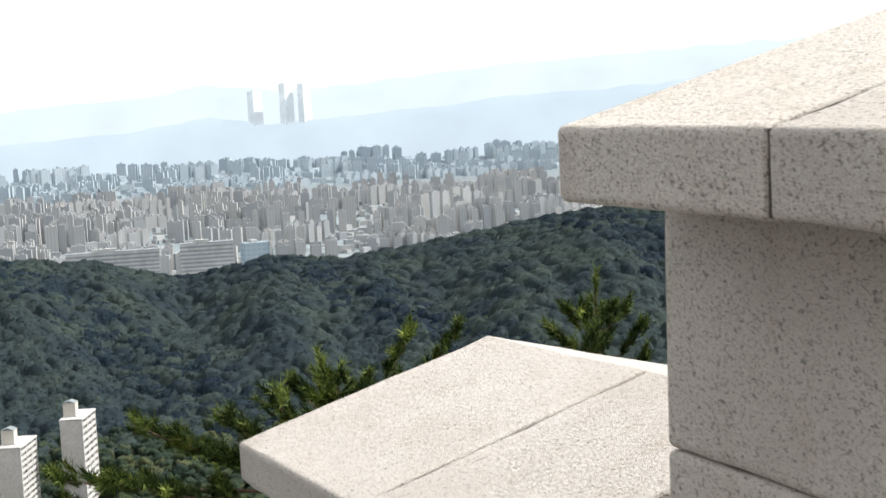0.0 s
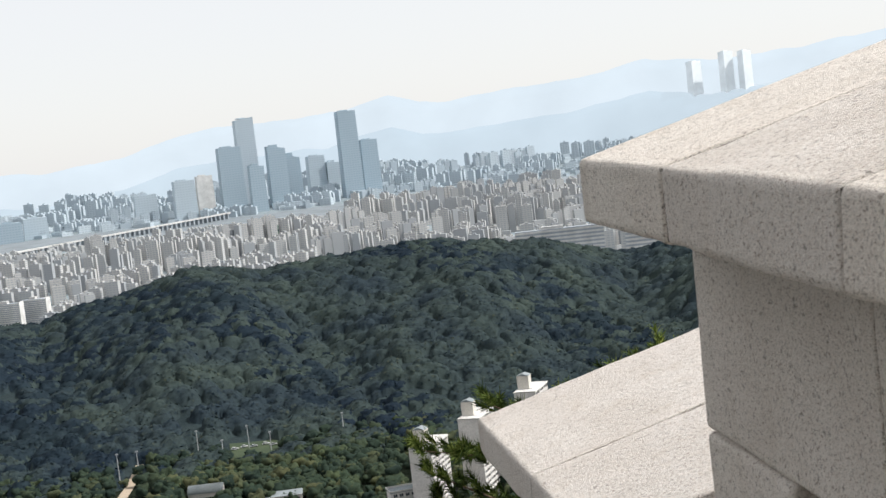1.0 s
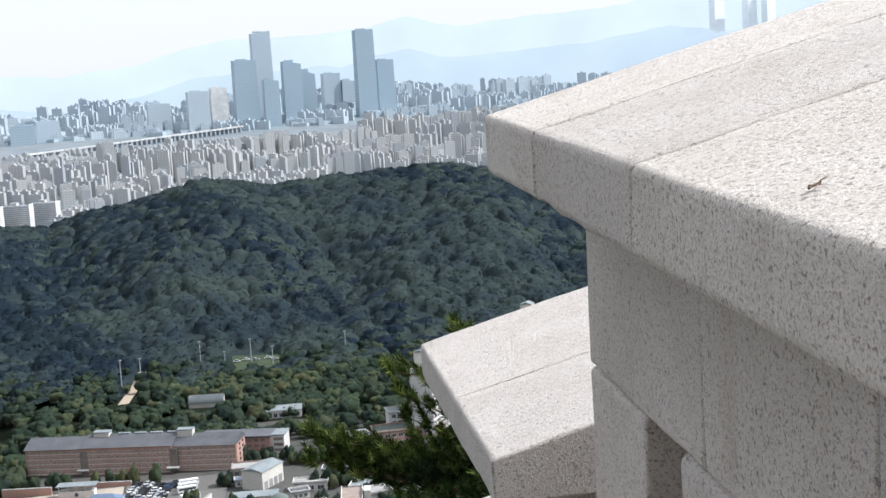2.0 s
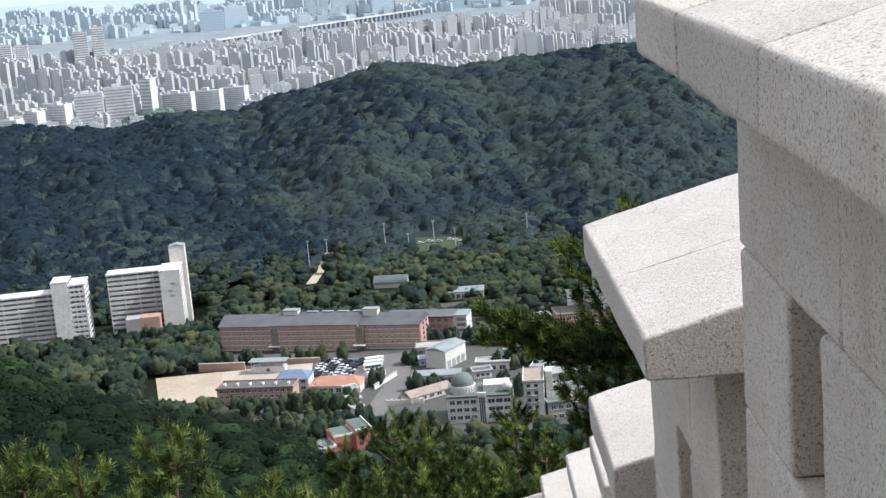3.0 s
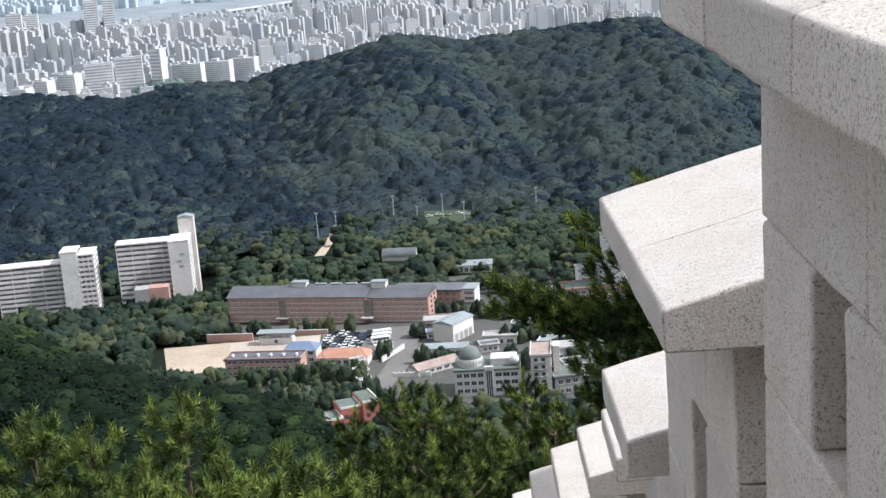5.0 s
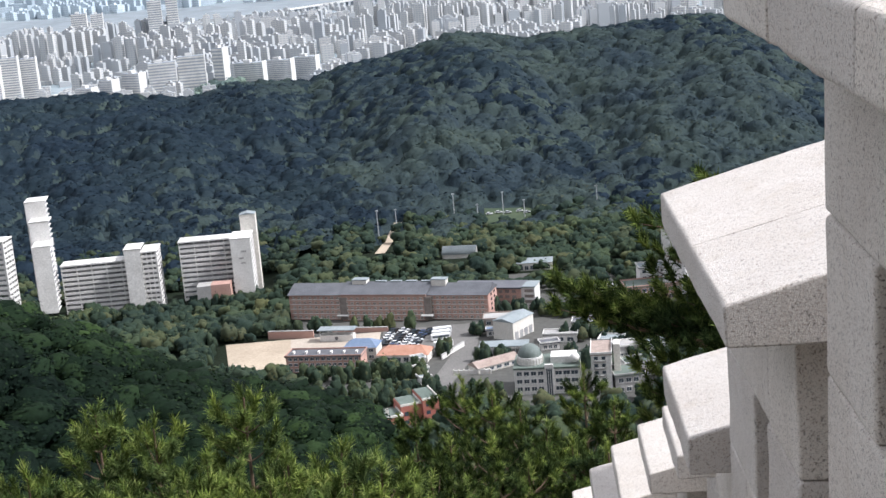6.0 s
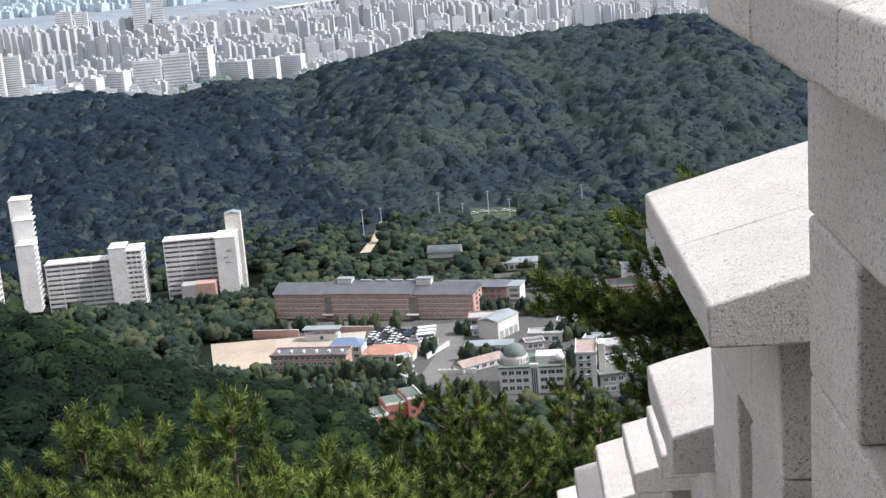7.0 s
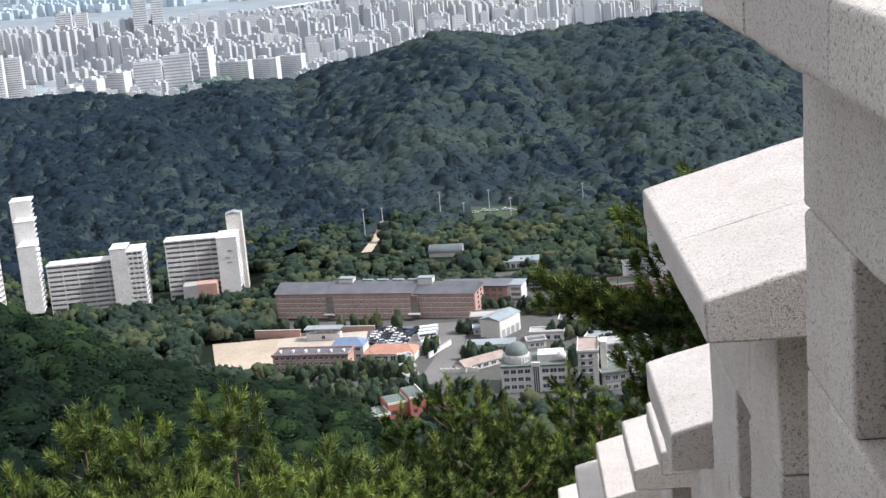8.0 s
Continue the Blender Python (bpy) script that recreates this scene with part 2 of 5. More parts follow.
TOWER_PALE = hazed_city_wall("hazed_pale_tower_glass", (0.42, 0.49, 0.54), (0.48, 0.55, 0.60), (0.40, 0.47, 0.52), 6.0, 7.0, 0.5)


# ---- mesh helpers ----
def mesh_np(name, verts, quads=None, tris=None, mats=(), slots=None, smooth=False):
    me = bpy.data.meshes.new(name)
    verts = np.asarray(verts, np.float32)
    loops, sizes = [], []
    if quads is not None and len(quads):
        loops.append(np.asarray(quads, np.int32).ravel())
        sizes.append(np.full(len(quads), 4, np.int32))
    if tris is not None and len(tris):
        loops.append(np.asarray(tris, np.int32).ravel())
        sizes.append(np.full(len(tris), 3, np.int32))
    loops, sizes = np.concatenate(loops), np.concatenate(sizes)
    me.vertices.add(len(verts))
    me.vertices.foreach_set("co", verts.ravel())
    me.loops.add(len(loops))
    me.loops.foreach_set("vertex_index", loops)
    me.polygons.add(len(sizes))
    me.polygons.foreach_set("loop_start", np.concatenate([[0], np.cumsum(sizes)[:-1]]).astype(np.int32))
    me.polygons.foreach_set("use_smooth", np.full(len(sizes), smooth))
    for m in mats:
        me.materials.append(m)
    if slots is not None:
        me.polygons.foreach_set("material_index", np.asarray(slots, np.int32))
    me.update(calc_edges=True)
    return me


def part(name, me, parent=None, label="", m=None, material=None):
    """One mesh object under a thing or under a part; me is mesh data or a bmesh."""
    if isinstance(me, bmesh.types.BMesh):
        data = bpy.data.meshes.new(name)
        me.to_mesh(data)
        me.free()
        me = data
    if material is not None and not me.materials:
        me.materials.append(material)
    ob = new(name, me)
    if parent is not None:
        ob.parent = parent
    if m is not None:
        ob.matrix_basis = m
    if label:
        tagged(ob, label)
    return ob


def thing(name, label, category, m=None, group="", kind=""):
    ob = new(name)
    ob.empty_display_size = 0.3
    if m is not None:
        ob.matrix_basis = m
    return tagged(ob, label, category, group, kind)


def box(bm, x0, x1, y0, y1, z0, z1):
    v = [bm.verts.new((x, y, z)) for z in (z0, z1) for x, y in ((x0, y0), (x1, y0), (x1, y1), (x0, y1))]
    for f in ((3, 2, 1, 0), (4, 5, 6, 7), (0, 1, 5, 4), (1, 2, 6, 5), (2, 3, 7, 6), (3, 0, 4, 7)):
        bm.faces.new([v[i] for i in f])
    return v


def boxes(*rows):
    bm = bmesh.new()
    for r in rows:
        box(bm, *r)
    return bm


def polar(az, d, z=0.0):
    """A place by bearing in degrees (to the left of straight ahead) and distance from the lookout."""
    return Vector((-math.sin(radians(az)) * d, math.cos(radians(az)) * d - 3.0, z))


# ---- the lie of the land ----
def profile(x, knots):
    xs, ys = zip(*knots)
    return np.interp(x, xs, ys)


RIDGE = [(-48, -2.6), (-36, -2.9), (-31, -3.4), (-27, -4.1), (-22, -4.8), (-19, -4.5), (-15.5, -5.2), (-12, -4.3), (-7, -3.7), (0, -4.1),
         (3, -3.7), (5.5, -4.4), (7.5, -4.7), (9, -5.2), (11.7, -5.0), (14, -5.4), (18, -4.8), (24, -4.8), (48, -4.5)]
SPUR = [(-60, -40), (2, -31), (6.5, -22.5), (8.5, -20.2), (11, -18.9), (14, -18.2), (17, -16.8), (20, -14.9), (24, -12.9), (40, -10)]


def smooth(a, b, x):
    t = np.clip((x - a) / (b - a), 0, 1)
    return t * t * (3 - 2 * t)


def land(az, d):
    """Height of the ground by bearing and distance; the lookout's added wall walk is near zero."""
    az, d = np.asarray(az, float), np.asarray(d, float)
    base = profile(d, [(0, -2.4), (3, -3.7), (8, -8.0), (20, -15), (60, -40), (130, -80), (220, -118), (330, -143), (420, -154), (600, -157), (760, -163), (5200, -163)])
    spur = np.tan(np.radians(profile(az, SPUR))) * 190 - 2.5
    base = np.maximum(base, base + (np.maximum(spur, base) - base) * np.exp(-(((d - 190) / 70.0) ** 2)))
    base = base - 11 * smooth(9.5, 12.5, az) * smooth(560, 640, d) * (1 - smooth(735, 800, d))
    behind = smooth(75, 115, np.abs(az)) * (1 - smooth(900, 1200, d))
    base = base + behind * (np.minimum(d, 420) * 0.36 - base - 2.9)
    crest = np.tan(np.radians(profile(az, RIDGE))) * 1300 - 6
    rise = smooth(760, 1300, d) * (1 - smooth(1300, 1650, d))
    wob = np.sin(az * 0.55 + d * 0.006) * 9 + np.sin(az * 1.3 - d * 0.011) * 5
    rise = rise * (1 - smooth(75, 115, np.abs(az)))
    hill = base + (crest - base) * rise ** 0.85 + wob * rise * (1 - rise) * 3
    plain = -178 + np.maximum(d - 1650, 0) * 0.0388
    return np.where(d < 1300, hill, hill + (plain - hill) * smooth(1300, 1650, d))


def ground_at(p):
    d = math.hypot(p[0], p[1] + 3.0)
    return float(land(math.degrees(math.atan2(-p[0], p[1] + 3.0)), d))


azs = np.concatenate([np.arange(-180, -50, 5.0), np.arange(-50, 50, 0.5), np.arange(50, 181, 5.0)])
ds = np.concatenate([[0.3, 1, 2, 3, 4.5, 6, 8, 11, 15], np.arange(20, 300, 10), np.arange(300, 1700, 20), np.arange(1700, 4990, 80)])
A, Dd = np.meshgrid(azs, ds, indexing="ij")
Z = land(A, Dd)
V = np.stack([-np.sin(np.radians(A)) * Dd, np.cos(np.radians(A)) * Dd - 3.0, Z], -1).reshape(-1, 3)
n, k = A.shape
i = (np.arange(n - 1)[:, None] * k + np.arange(k - 1)).ravel()
mid_d, mid_a = (Dd[:-1, :-1] + Dd[1:, 1:]).ravel() / 2, (A[:-1, :-1] + A[1:, 1:]).ravel() / 2
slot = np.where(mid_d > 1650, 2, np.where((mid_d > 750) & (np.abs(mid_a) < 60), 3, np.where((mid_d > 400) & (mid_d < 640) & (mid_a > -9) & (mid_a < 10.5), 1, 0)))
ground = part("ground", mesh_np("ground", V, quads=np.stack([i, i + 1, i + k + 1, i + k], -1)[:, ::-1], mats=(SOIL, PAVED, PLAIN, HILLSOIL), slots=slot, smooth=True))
tagged(ground, "wooded slopes falling to a paved valley and city plain", "ground", kind="structure")


# ---- river and far mountains ----
def ribbon(name, material, a0, a1, near, far, lift):
    aa = np.arange(a0, a1 + 0.1, 0.5)
    rows = []
    for a in aa:
        for d in (near(a), (near(a) + far(a)) / 2, far(a)):
            p = polar(a, d)
            rows.append((p.x, p.y, float(land(a, d)) + lift))
    j = (np.arange(len(aa) - 1)[:, None] * 3 + np.arange(2)).ravel()
    return part(name, mesh_np(name, rows, quads=np.stack([j, j + 1, j + 4, j + 3], -1)[:, ::-1], mats=(material,)))


river = ribbon("river", WATER, -48, 30, lambda a: 3090 - 4 * max(0, a - 2), lambda a: 3380 + 6 * abs(a), 1.5)
tagged(river, "broad pale river glinting through the haze", "river", kind="structure")

MTS = [(-60, 3.4), (-40, 3.3), (-30, 3.0), (-23, 2.5), (-19.5, 2.35), (-17, 2.75), (-14, 2.3), (-10, 2.1), (-7.5, 2.0), (-6.2, 2.5), (-5, 2.3), (-3.5, 1.95),
       (1, 1.95), (3, 1.7), (5, 1.1), (8, 0.8), (12, 1.1), (20, 1.2), (60, 1.0)]


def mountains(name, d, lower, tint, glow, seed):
    # The ridges' haze is a pale tone they emit; no light makes it.
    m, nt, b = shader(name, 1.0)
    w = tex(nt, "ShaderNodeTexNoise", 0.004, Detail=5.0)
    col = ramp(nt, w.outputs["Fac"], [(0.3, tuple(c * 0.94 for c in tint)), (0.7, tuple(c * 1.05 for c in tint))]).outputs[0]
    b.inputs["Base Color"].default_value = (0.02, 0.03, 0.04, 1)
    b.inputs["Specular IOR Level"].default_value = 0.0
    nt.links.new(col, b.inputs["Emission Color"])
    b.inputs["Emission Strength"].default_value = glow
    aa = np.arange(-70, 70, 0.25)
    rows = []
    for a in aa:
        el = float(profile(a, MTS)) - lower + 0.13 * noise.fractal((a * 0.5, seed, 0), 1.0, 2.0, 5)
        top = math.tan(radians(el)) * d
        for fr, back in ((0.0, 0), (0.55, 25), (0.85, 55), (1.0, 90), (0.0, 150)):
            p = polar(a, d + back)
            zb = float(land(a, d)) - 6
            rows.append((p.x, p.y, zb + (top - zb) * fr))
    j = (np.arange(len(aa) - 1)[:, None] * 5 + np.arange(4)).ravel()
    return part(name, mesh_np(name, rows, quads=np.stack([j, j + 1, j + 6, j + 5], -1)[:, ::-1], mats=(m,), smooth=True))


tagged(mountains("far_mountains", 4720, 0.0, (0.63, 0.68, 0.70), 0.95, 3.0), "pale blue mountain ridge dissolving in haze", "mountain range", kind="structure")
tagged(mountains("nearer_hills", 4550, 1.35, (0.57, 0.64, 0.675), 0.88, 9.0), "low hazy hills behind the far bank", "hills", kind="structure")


# ---- woods: many small uneven crowns ----
def crown_shapes(n, seed, leaves, leaf, flat=0.85, spire=0.0, fine=2, lumps=9):
    """A few crowns about 1 m in radius: billowing lumps of foliage roughened by small sprays of leaves."""
    rnd, out = random.Random(seed), []
    for s in range(n):
        blobs = [(Vector((0, 0, 0)), 0.62)]
        for k in range(lumps):
            q = k * 2.4 + rnd.uniform(-0.4, 0.4)
            h = rnd.uniform(-0.3, 0.62)
            w = rnd.uniform(0.28, 0.58) * (1 - spire * max(0, h))
            blobs.append((Vector((math.cos(q) * w, math.sin(q) * w, h)), rnd.uniform(0.26, 0.44)))

        def reach(o):
            best = 0.3
            for c, r in blobs:
                t = c.dot(o)
                q = r * r - c.length_squared + t * t
                if q > 0:
                    best = max(best, t + math.sqrt(q))
            return best

        bm = bmesh.new()
        bmesh.ops.create_icosphere(bm, subdivisions=fine, radius=1.0)
        bmesh.ops.rotate(bm, verts=bm.verts, matrix=Matrix.Rotation(rnd.uniform(0, 3), 3, "X"))
        bmesh.ops.delete(bm, geom=[v for v in bm.verts if v.co.z < -0.55], context="VERTS")
        for v in bm.verts:
            o = v.co.normalized()
            v.co = o * reach(o) * (0.93 + 0.22 * noise.noise(o * 3.3 + Vector((s * 5.0, seed, 0))) + rnd.uniform(-0.04, 0.04))
        bm.verts.index_update()
        vs = [(v.co.x, v.co.y, v.co.z * flat) for v in bm.verts]
        ts = [tuple(v.index for v in f.verts) for f in bm.faces]
        bm.free()
        for k in range(leaves):
            o = Vector((rnd.gauss(0, 1), rnd.gauss(0, 1), rnd.gauss(0.3, 0.8))).normalized()
            p = o * reach(o) * rnd.uniform(0.92, 1.06)
            up = (o + Vector((rnd.uniform(-0.45, 0.45), rnd.uniform(-0.45, 0.45), rnd.uniform(-0.1, 0.6)))).normalized()
            u = up.orthogonal().normalized()
            u = (Matrix.Rotation(rnd.uniform(0, 6.28), 3, up) @ u) * leaf * rnd.uniform(0.6, 1.3)
            w = up.cross(u) * rnd.uniform(0.5, 0.9)
            b = len(vs)
            for q in (p - u * 0.9 - w * 0.4, p + w * 0.95 - u * 0.2, p + u, p - w + u * 0.15):
                vs.append((q.x, q.y, q.z * flat))
            ts += [(b, b + 1, b + 2), (b, b + 2, b + 3)]
        out.append((np.array(vs), np.array(ts)))
    return out


def woods(name, label, places, sizes, shapes, material, seed, soft=False):
    rnd = np.random.default_rng(seed)
    vs, ts, base = [], [], 0
    for p, s in zip(places, sizes):
        v, t = shapes[rnd.integers(len(shapes))]
        a = rnd.uniform(0, 6.28)
        c, sn = math.cos(a), math.sin(a)
        w = v @ np.array([[c, sn, 0], [-sn, c, 0], [0, 0, 1]]) * (s * rnd.uniform(0.85, 1.15), s * rnd.uniform(0.85, 1.15), s * rnd.uniform(0.9, 1.25))
        vs.append(w + p)
        ts.append(t + base)
        base += len(v)
    ob = part(name, mesh_np(name, np.concatenate(vs), tris=np.concatenate(ts), mats=(material,), smooth=soft))
    return tagged(ob, label, "woodland", kind="stuff")


def scatter(n, a0, a1, d0, d1, seed, keep=None, lift=0.5, size=(3, 5)):
    rnd = np.random.default_rng(seed)
    a, d = rnd.uniform(a0, a1, n), np.sqrt(rnd.uniform(d0 ** 2, d1 ** 2, n))
    if keep is not None:
        ok = keep(a, d)
        a, d = a[ok], d[ok]
    s = rnd.uniform(*size, len(a))
    z = land(a, d) + s * lift
    return np.stack([-np.sin(np.radians(a)) * d, np.cos(np.radians(a)) * d - 3.0, z], -1), s


VALLEY = crown_shapes(10, 6, 34, 0.14, fine=3, lumps=12)
PINES = crown_shapes(8, 7, 170, 0.075, 0.62, 0.2, lumps=13)
TALL = crown_shapes(6, 8, 60, 0.13, 1.6, 0.7, fine=3)

# bearing, distance and radius of what stands clear of trees
CLEAR = [(3.35, 680, 16), (0.1, 630, 15), (1.2, 802, 19), (1.7, 778, 10), (0.6, 778, 10), (-4.2, 570, 24), (6.9, 700, 10), (6.75, 718, 11), (6.55, 738, 11), (6.25, 765, 10), (5.9, 792, 10), (-5.9, 590, 16), (-8.1, 612, 16), (-11.0, 632, 18), (6.0, 428, 16)]


def canopy():
    """The closed canopy of the hill: thousands of crowns grown into one another, roughened by sprays of leaves."""
    rnd = np.random.default_rng(11)
    n = 9800
    ca, cd = rnd.uniform(-38, 26, n), np.sqrt(rnd.uniform(742.0 ** 2, 1345.0 ** 2, n))
    cr = rnd.uniform(3.6, 8.6, n)
    ch = cr * rnd.uniform(0.55, 0.95, n) * (0.4 + 0.6 * smooth(745, 775, cd))
    for a, d, r in CLEAR:
        near = np.hypot(np.radians(ca - a) * cd, cd - d) < r + cr * 0.6
        cr = np.where(near, 0.0, cr)
    # painted shade: darker crowns on the flank away from the sun and in gullies
    shaded = smooth(1, 17, ca + 4 * np.sin(cd * 0.013)) + 0.55 * smooth(0.2, 0.9, np.sin(ca * 0.5 - cd * 0.012 + 1.2))
    shaded = shaded > rnd.uniform(0.05, 0.95, n)
    aa, dd = np.arange(-37.5, 25.5, 0.115), np.arange(745, 1342, 2.3)
    top = np.zeros((len(aa), len(dd)))
    kind = np.zeros(top.shape, np.int32)
    for a, d, r, h, c in zip(ca, cd, cr, ch, shaded):
        if r == 0:
            continue
        wa = np.degrees(r / d)
        i0, i1 = np.searchsorted(aa, (a - wa, a + wa))
        j0, j1 = np.searchsorted(dd, (d - r, d + r))
        if i1 <= i0 or j1 <= j0:
            continue
        x = np.radians(aa[i0:i1, None] - a) * d
        y = dd[None, j0:j1] - d
        q = np.clip(1 - (x * x + y * y) / (r * r), 0, 1)
        z = h * np.sqrt(q) + 1.2 * (q > 0)
        w = z > top[i0:i1, j0:j1]
        top[i0:i1, j0:j1][w] = z[w]
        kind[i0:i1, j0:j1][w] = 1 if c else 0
    A2, D2 = np.meshgrid(aa, dd, indexing="ij")
    k2 = 0.5 * (np.sin(A2 * 31 + D2 * 0.9) + np.sin(A2 * 47 - D2 * 1.7)) + rnd.normal(0, 0.55, top.shape)
    z = land(A2, D2) + np.where(top > 0, top + 0.55 * k2, -0.8)
    A2 = A2 + rnd.uniform(-0.04, 0.04, top.shape)
    D2 = D2 + rnd.uniform(-0.8, 0.8, top.shape)
    vs = np.stack([-np.sin(np.radians(A2)) * D2, np.cos(np.radians(A2)) * D2 - 3.0, z], -1)
    m, k = top.shape
    i = (np.arange(m - 1)[:, None] * k + np.arange(k - 1)).ravel()
    quads = np.stack([i, i + k, i + k + 1, i + 1], -1)
    ob = part("hill_forest", mesh_np("hill_forest", vs.reshape(-1, 3), quads=quads, mats=(WOOD_FAR, WOOD_SHADED), slots=kind[:-1, :-1].ravel(), smooth=True))
    tagged(ob, "dense hazy forest canopy on the hillside, flank shade in its colour", "woodland", kind="stuff")
    # sprays of leaves that stand out of the canopy
    n = 120000
    pi, pj = rnd.integers(1, m - 1, n), rnd.integers(1, k - 1, n)
    p = vs[pi, pj]
    u = vs[pi + 1, pj] - vs[pi - 1, pj]
    w = vs[pi, pj + 1] - vs[pi, pj - 1]
    nor = np.cross(w, u)
    nor *= np.where(nor[:, 2:] < 0, -1, 1) / np.linalg.norm(nor, axis=1, keepdims=True)
    nor += rnd.normal(0, 0.13, (n, 3))
    nor /= np.linalg.norm(nor, axis=1, keepdims=True)
    e = np.cross(nor, rnd.normal(0, 1, (n, 3)))
    e /= np.linalg.norm(e, axis=1, keepdims=True)
    f = np.cross(nor, e)
    size = rnd.uniform(0.6, 1.5, (n, 1))
    size[top[pi, pj] <= 0] *= 0.05
    p = p + nor * rnd.uniform(0.0, 0.4, (n, 1))
    corner = np.stack([p - e * size - f * size * 0.4, p + f * size * 0.8 - e * size * 0.2, p + e * size, p - f * size * 0.7 + e * size * 0.15], 1)
    ob = part("hill_leaves", mesh_np("hill_leaves", corner.reshape(-1, 3), quads=np.arange(4 * n).reshape(-1, 4), mats=(WOOD_FAR, WOOD_SHADED), slots=kind[pi, pj]))
    tagged(ob, "leaf sprays roughening the hillside forest canopy", "foliage", kind="stuff")




canopy()


def off_campus(a, d):
    campus = (d > 432) & (d < 592) & (a > -3.6) & (a < 10.9)
    wing = (d > 500) & (d < 600) & (a > -0.5) & (a < 11.2)
    blocks = (d > 697) & (d < 735) & (a > 11.0) & (a < 24)
    pitch = (d > 497) & (d < 556) & (a >= 9) & (a < 14.6)
    hidden = (np.degrees(np.arctan2(land(a, d) + 8, d)) < profile(a, SPUR) - 0.6) | ((a < -8) & (d < 540)) | ((a < 3) & (d < 385))
    ok = ~(campus | wing | blocks | pitch | hidden)
    x, y = -np.sin(np.radians(a)) * d, np.cos(np.radians(a)) * d
    for ca, cd, r in CLEAR:
        ok &= np.hypot(x + math.sin(radians(ca)) * cd, y - math.cos(radians(ca)) * cd) > r
    return ok


pl, sz = scatter(5300, -20, 28, 330, 800, 12, keep=off_campus, size=(2.8, 6.0), lift=0.55)
woods("valley_trees", "green broadleaf trees filling the valley floor", pl, sz, VALLEY, WOOD_MID, 2, True)
# rows of trees among the school buildings
spots = []
for a0, d0, a1, d1, cnt, wd in ((8.2, 486, 5.7, 480, 26, 6), (11.4, 488, 8.0, 484, 22, 4), (4.3, 511, 4.1, 505, 5, 2), (2.9, 536, 2.8, 530, 5, 2), (2.9, 493, 1.5, 492, 10, 1.5), (1.5, 562, -2.4, 556, 44, 8),
                                (-1.3, 518, -2.8, 514, 16, 6), (10.6, 563, 5.6, 550, 16, 1.5), (9.8, 464, 5.9, 450, 54, 12), (3.4, 448, 2.4, 440, 10, 5), (-3.2, 474, -3.8, 520, 24, 8),
                                (12.0, 496, 14.6, 503, 26, 5), (21.5, 684, 11.6, 676, 60, 8), (15.2, 512, 14.6, 556, 30, 5), (5.0, 462, 5.6, 486, 8, 2), (-2.5, 478, -1.0, 486, 10, 5)):
    rr = random.Random(int(d0 * 7 + a0))
    for k in range(cnt):
        f = rr.random()
        p = polar(a0 + (a1 - a0) * f, d0 + (d1 - d0) * f) + Vector((rr.uniform(-wd, wd), rr.uniform(-wd, wd), 0))
        spots.append((p.x, p.y, ground_at(p) + 2.2))
woods("campus_trees", "dark green trees in rows between school buildings", np.array(spots), np.random.default_rng(4).uniform(1.8, 3.3, len(spots)), TALL, WOOD_MID, 5, True)
pl, sz = scatter(1600, 3, 25, 112, 222, 13, size=(2.0, 4.6), lift=0.6)
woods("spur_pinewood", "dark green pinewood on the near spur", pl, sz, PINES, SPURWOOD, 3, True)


# ---- the parapet wall ----
def rounded(poly, r):
    """A closed outline with its corners rounded."""
    out, n = [], len(poly)
    for q in range(n):
        a, b, c = (Vector(poly[(q + o) % n]) for o in (-1, 0, 1))
        u, w = (a - b).normalized(), (c - b).normalized()
        turn = math.pi - u.angle(w)
        t = min(r * math.tan(turn / 2), 0.45 * min((a - b).length, (c - b).length)) if turn > 0.05 else 0
        if t < 1e-4:
            out.append(b)
            continue
        out.append(b + u * (t + 0.004))
        for f in (0.0, 0.33, 0.67, 1.0):
            out.append((b + u * t).lerp(b, f).lerp(b.lerp(b + w * t, f), f))
        out.append(b + w * (t + 0.004))
    return out


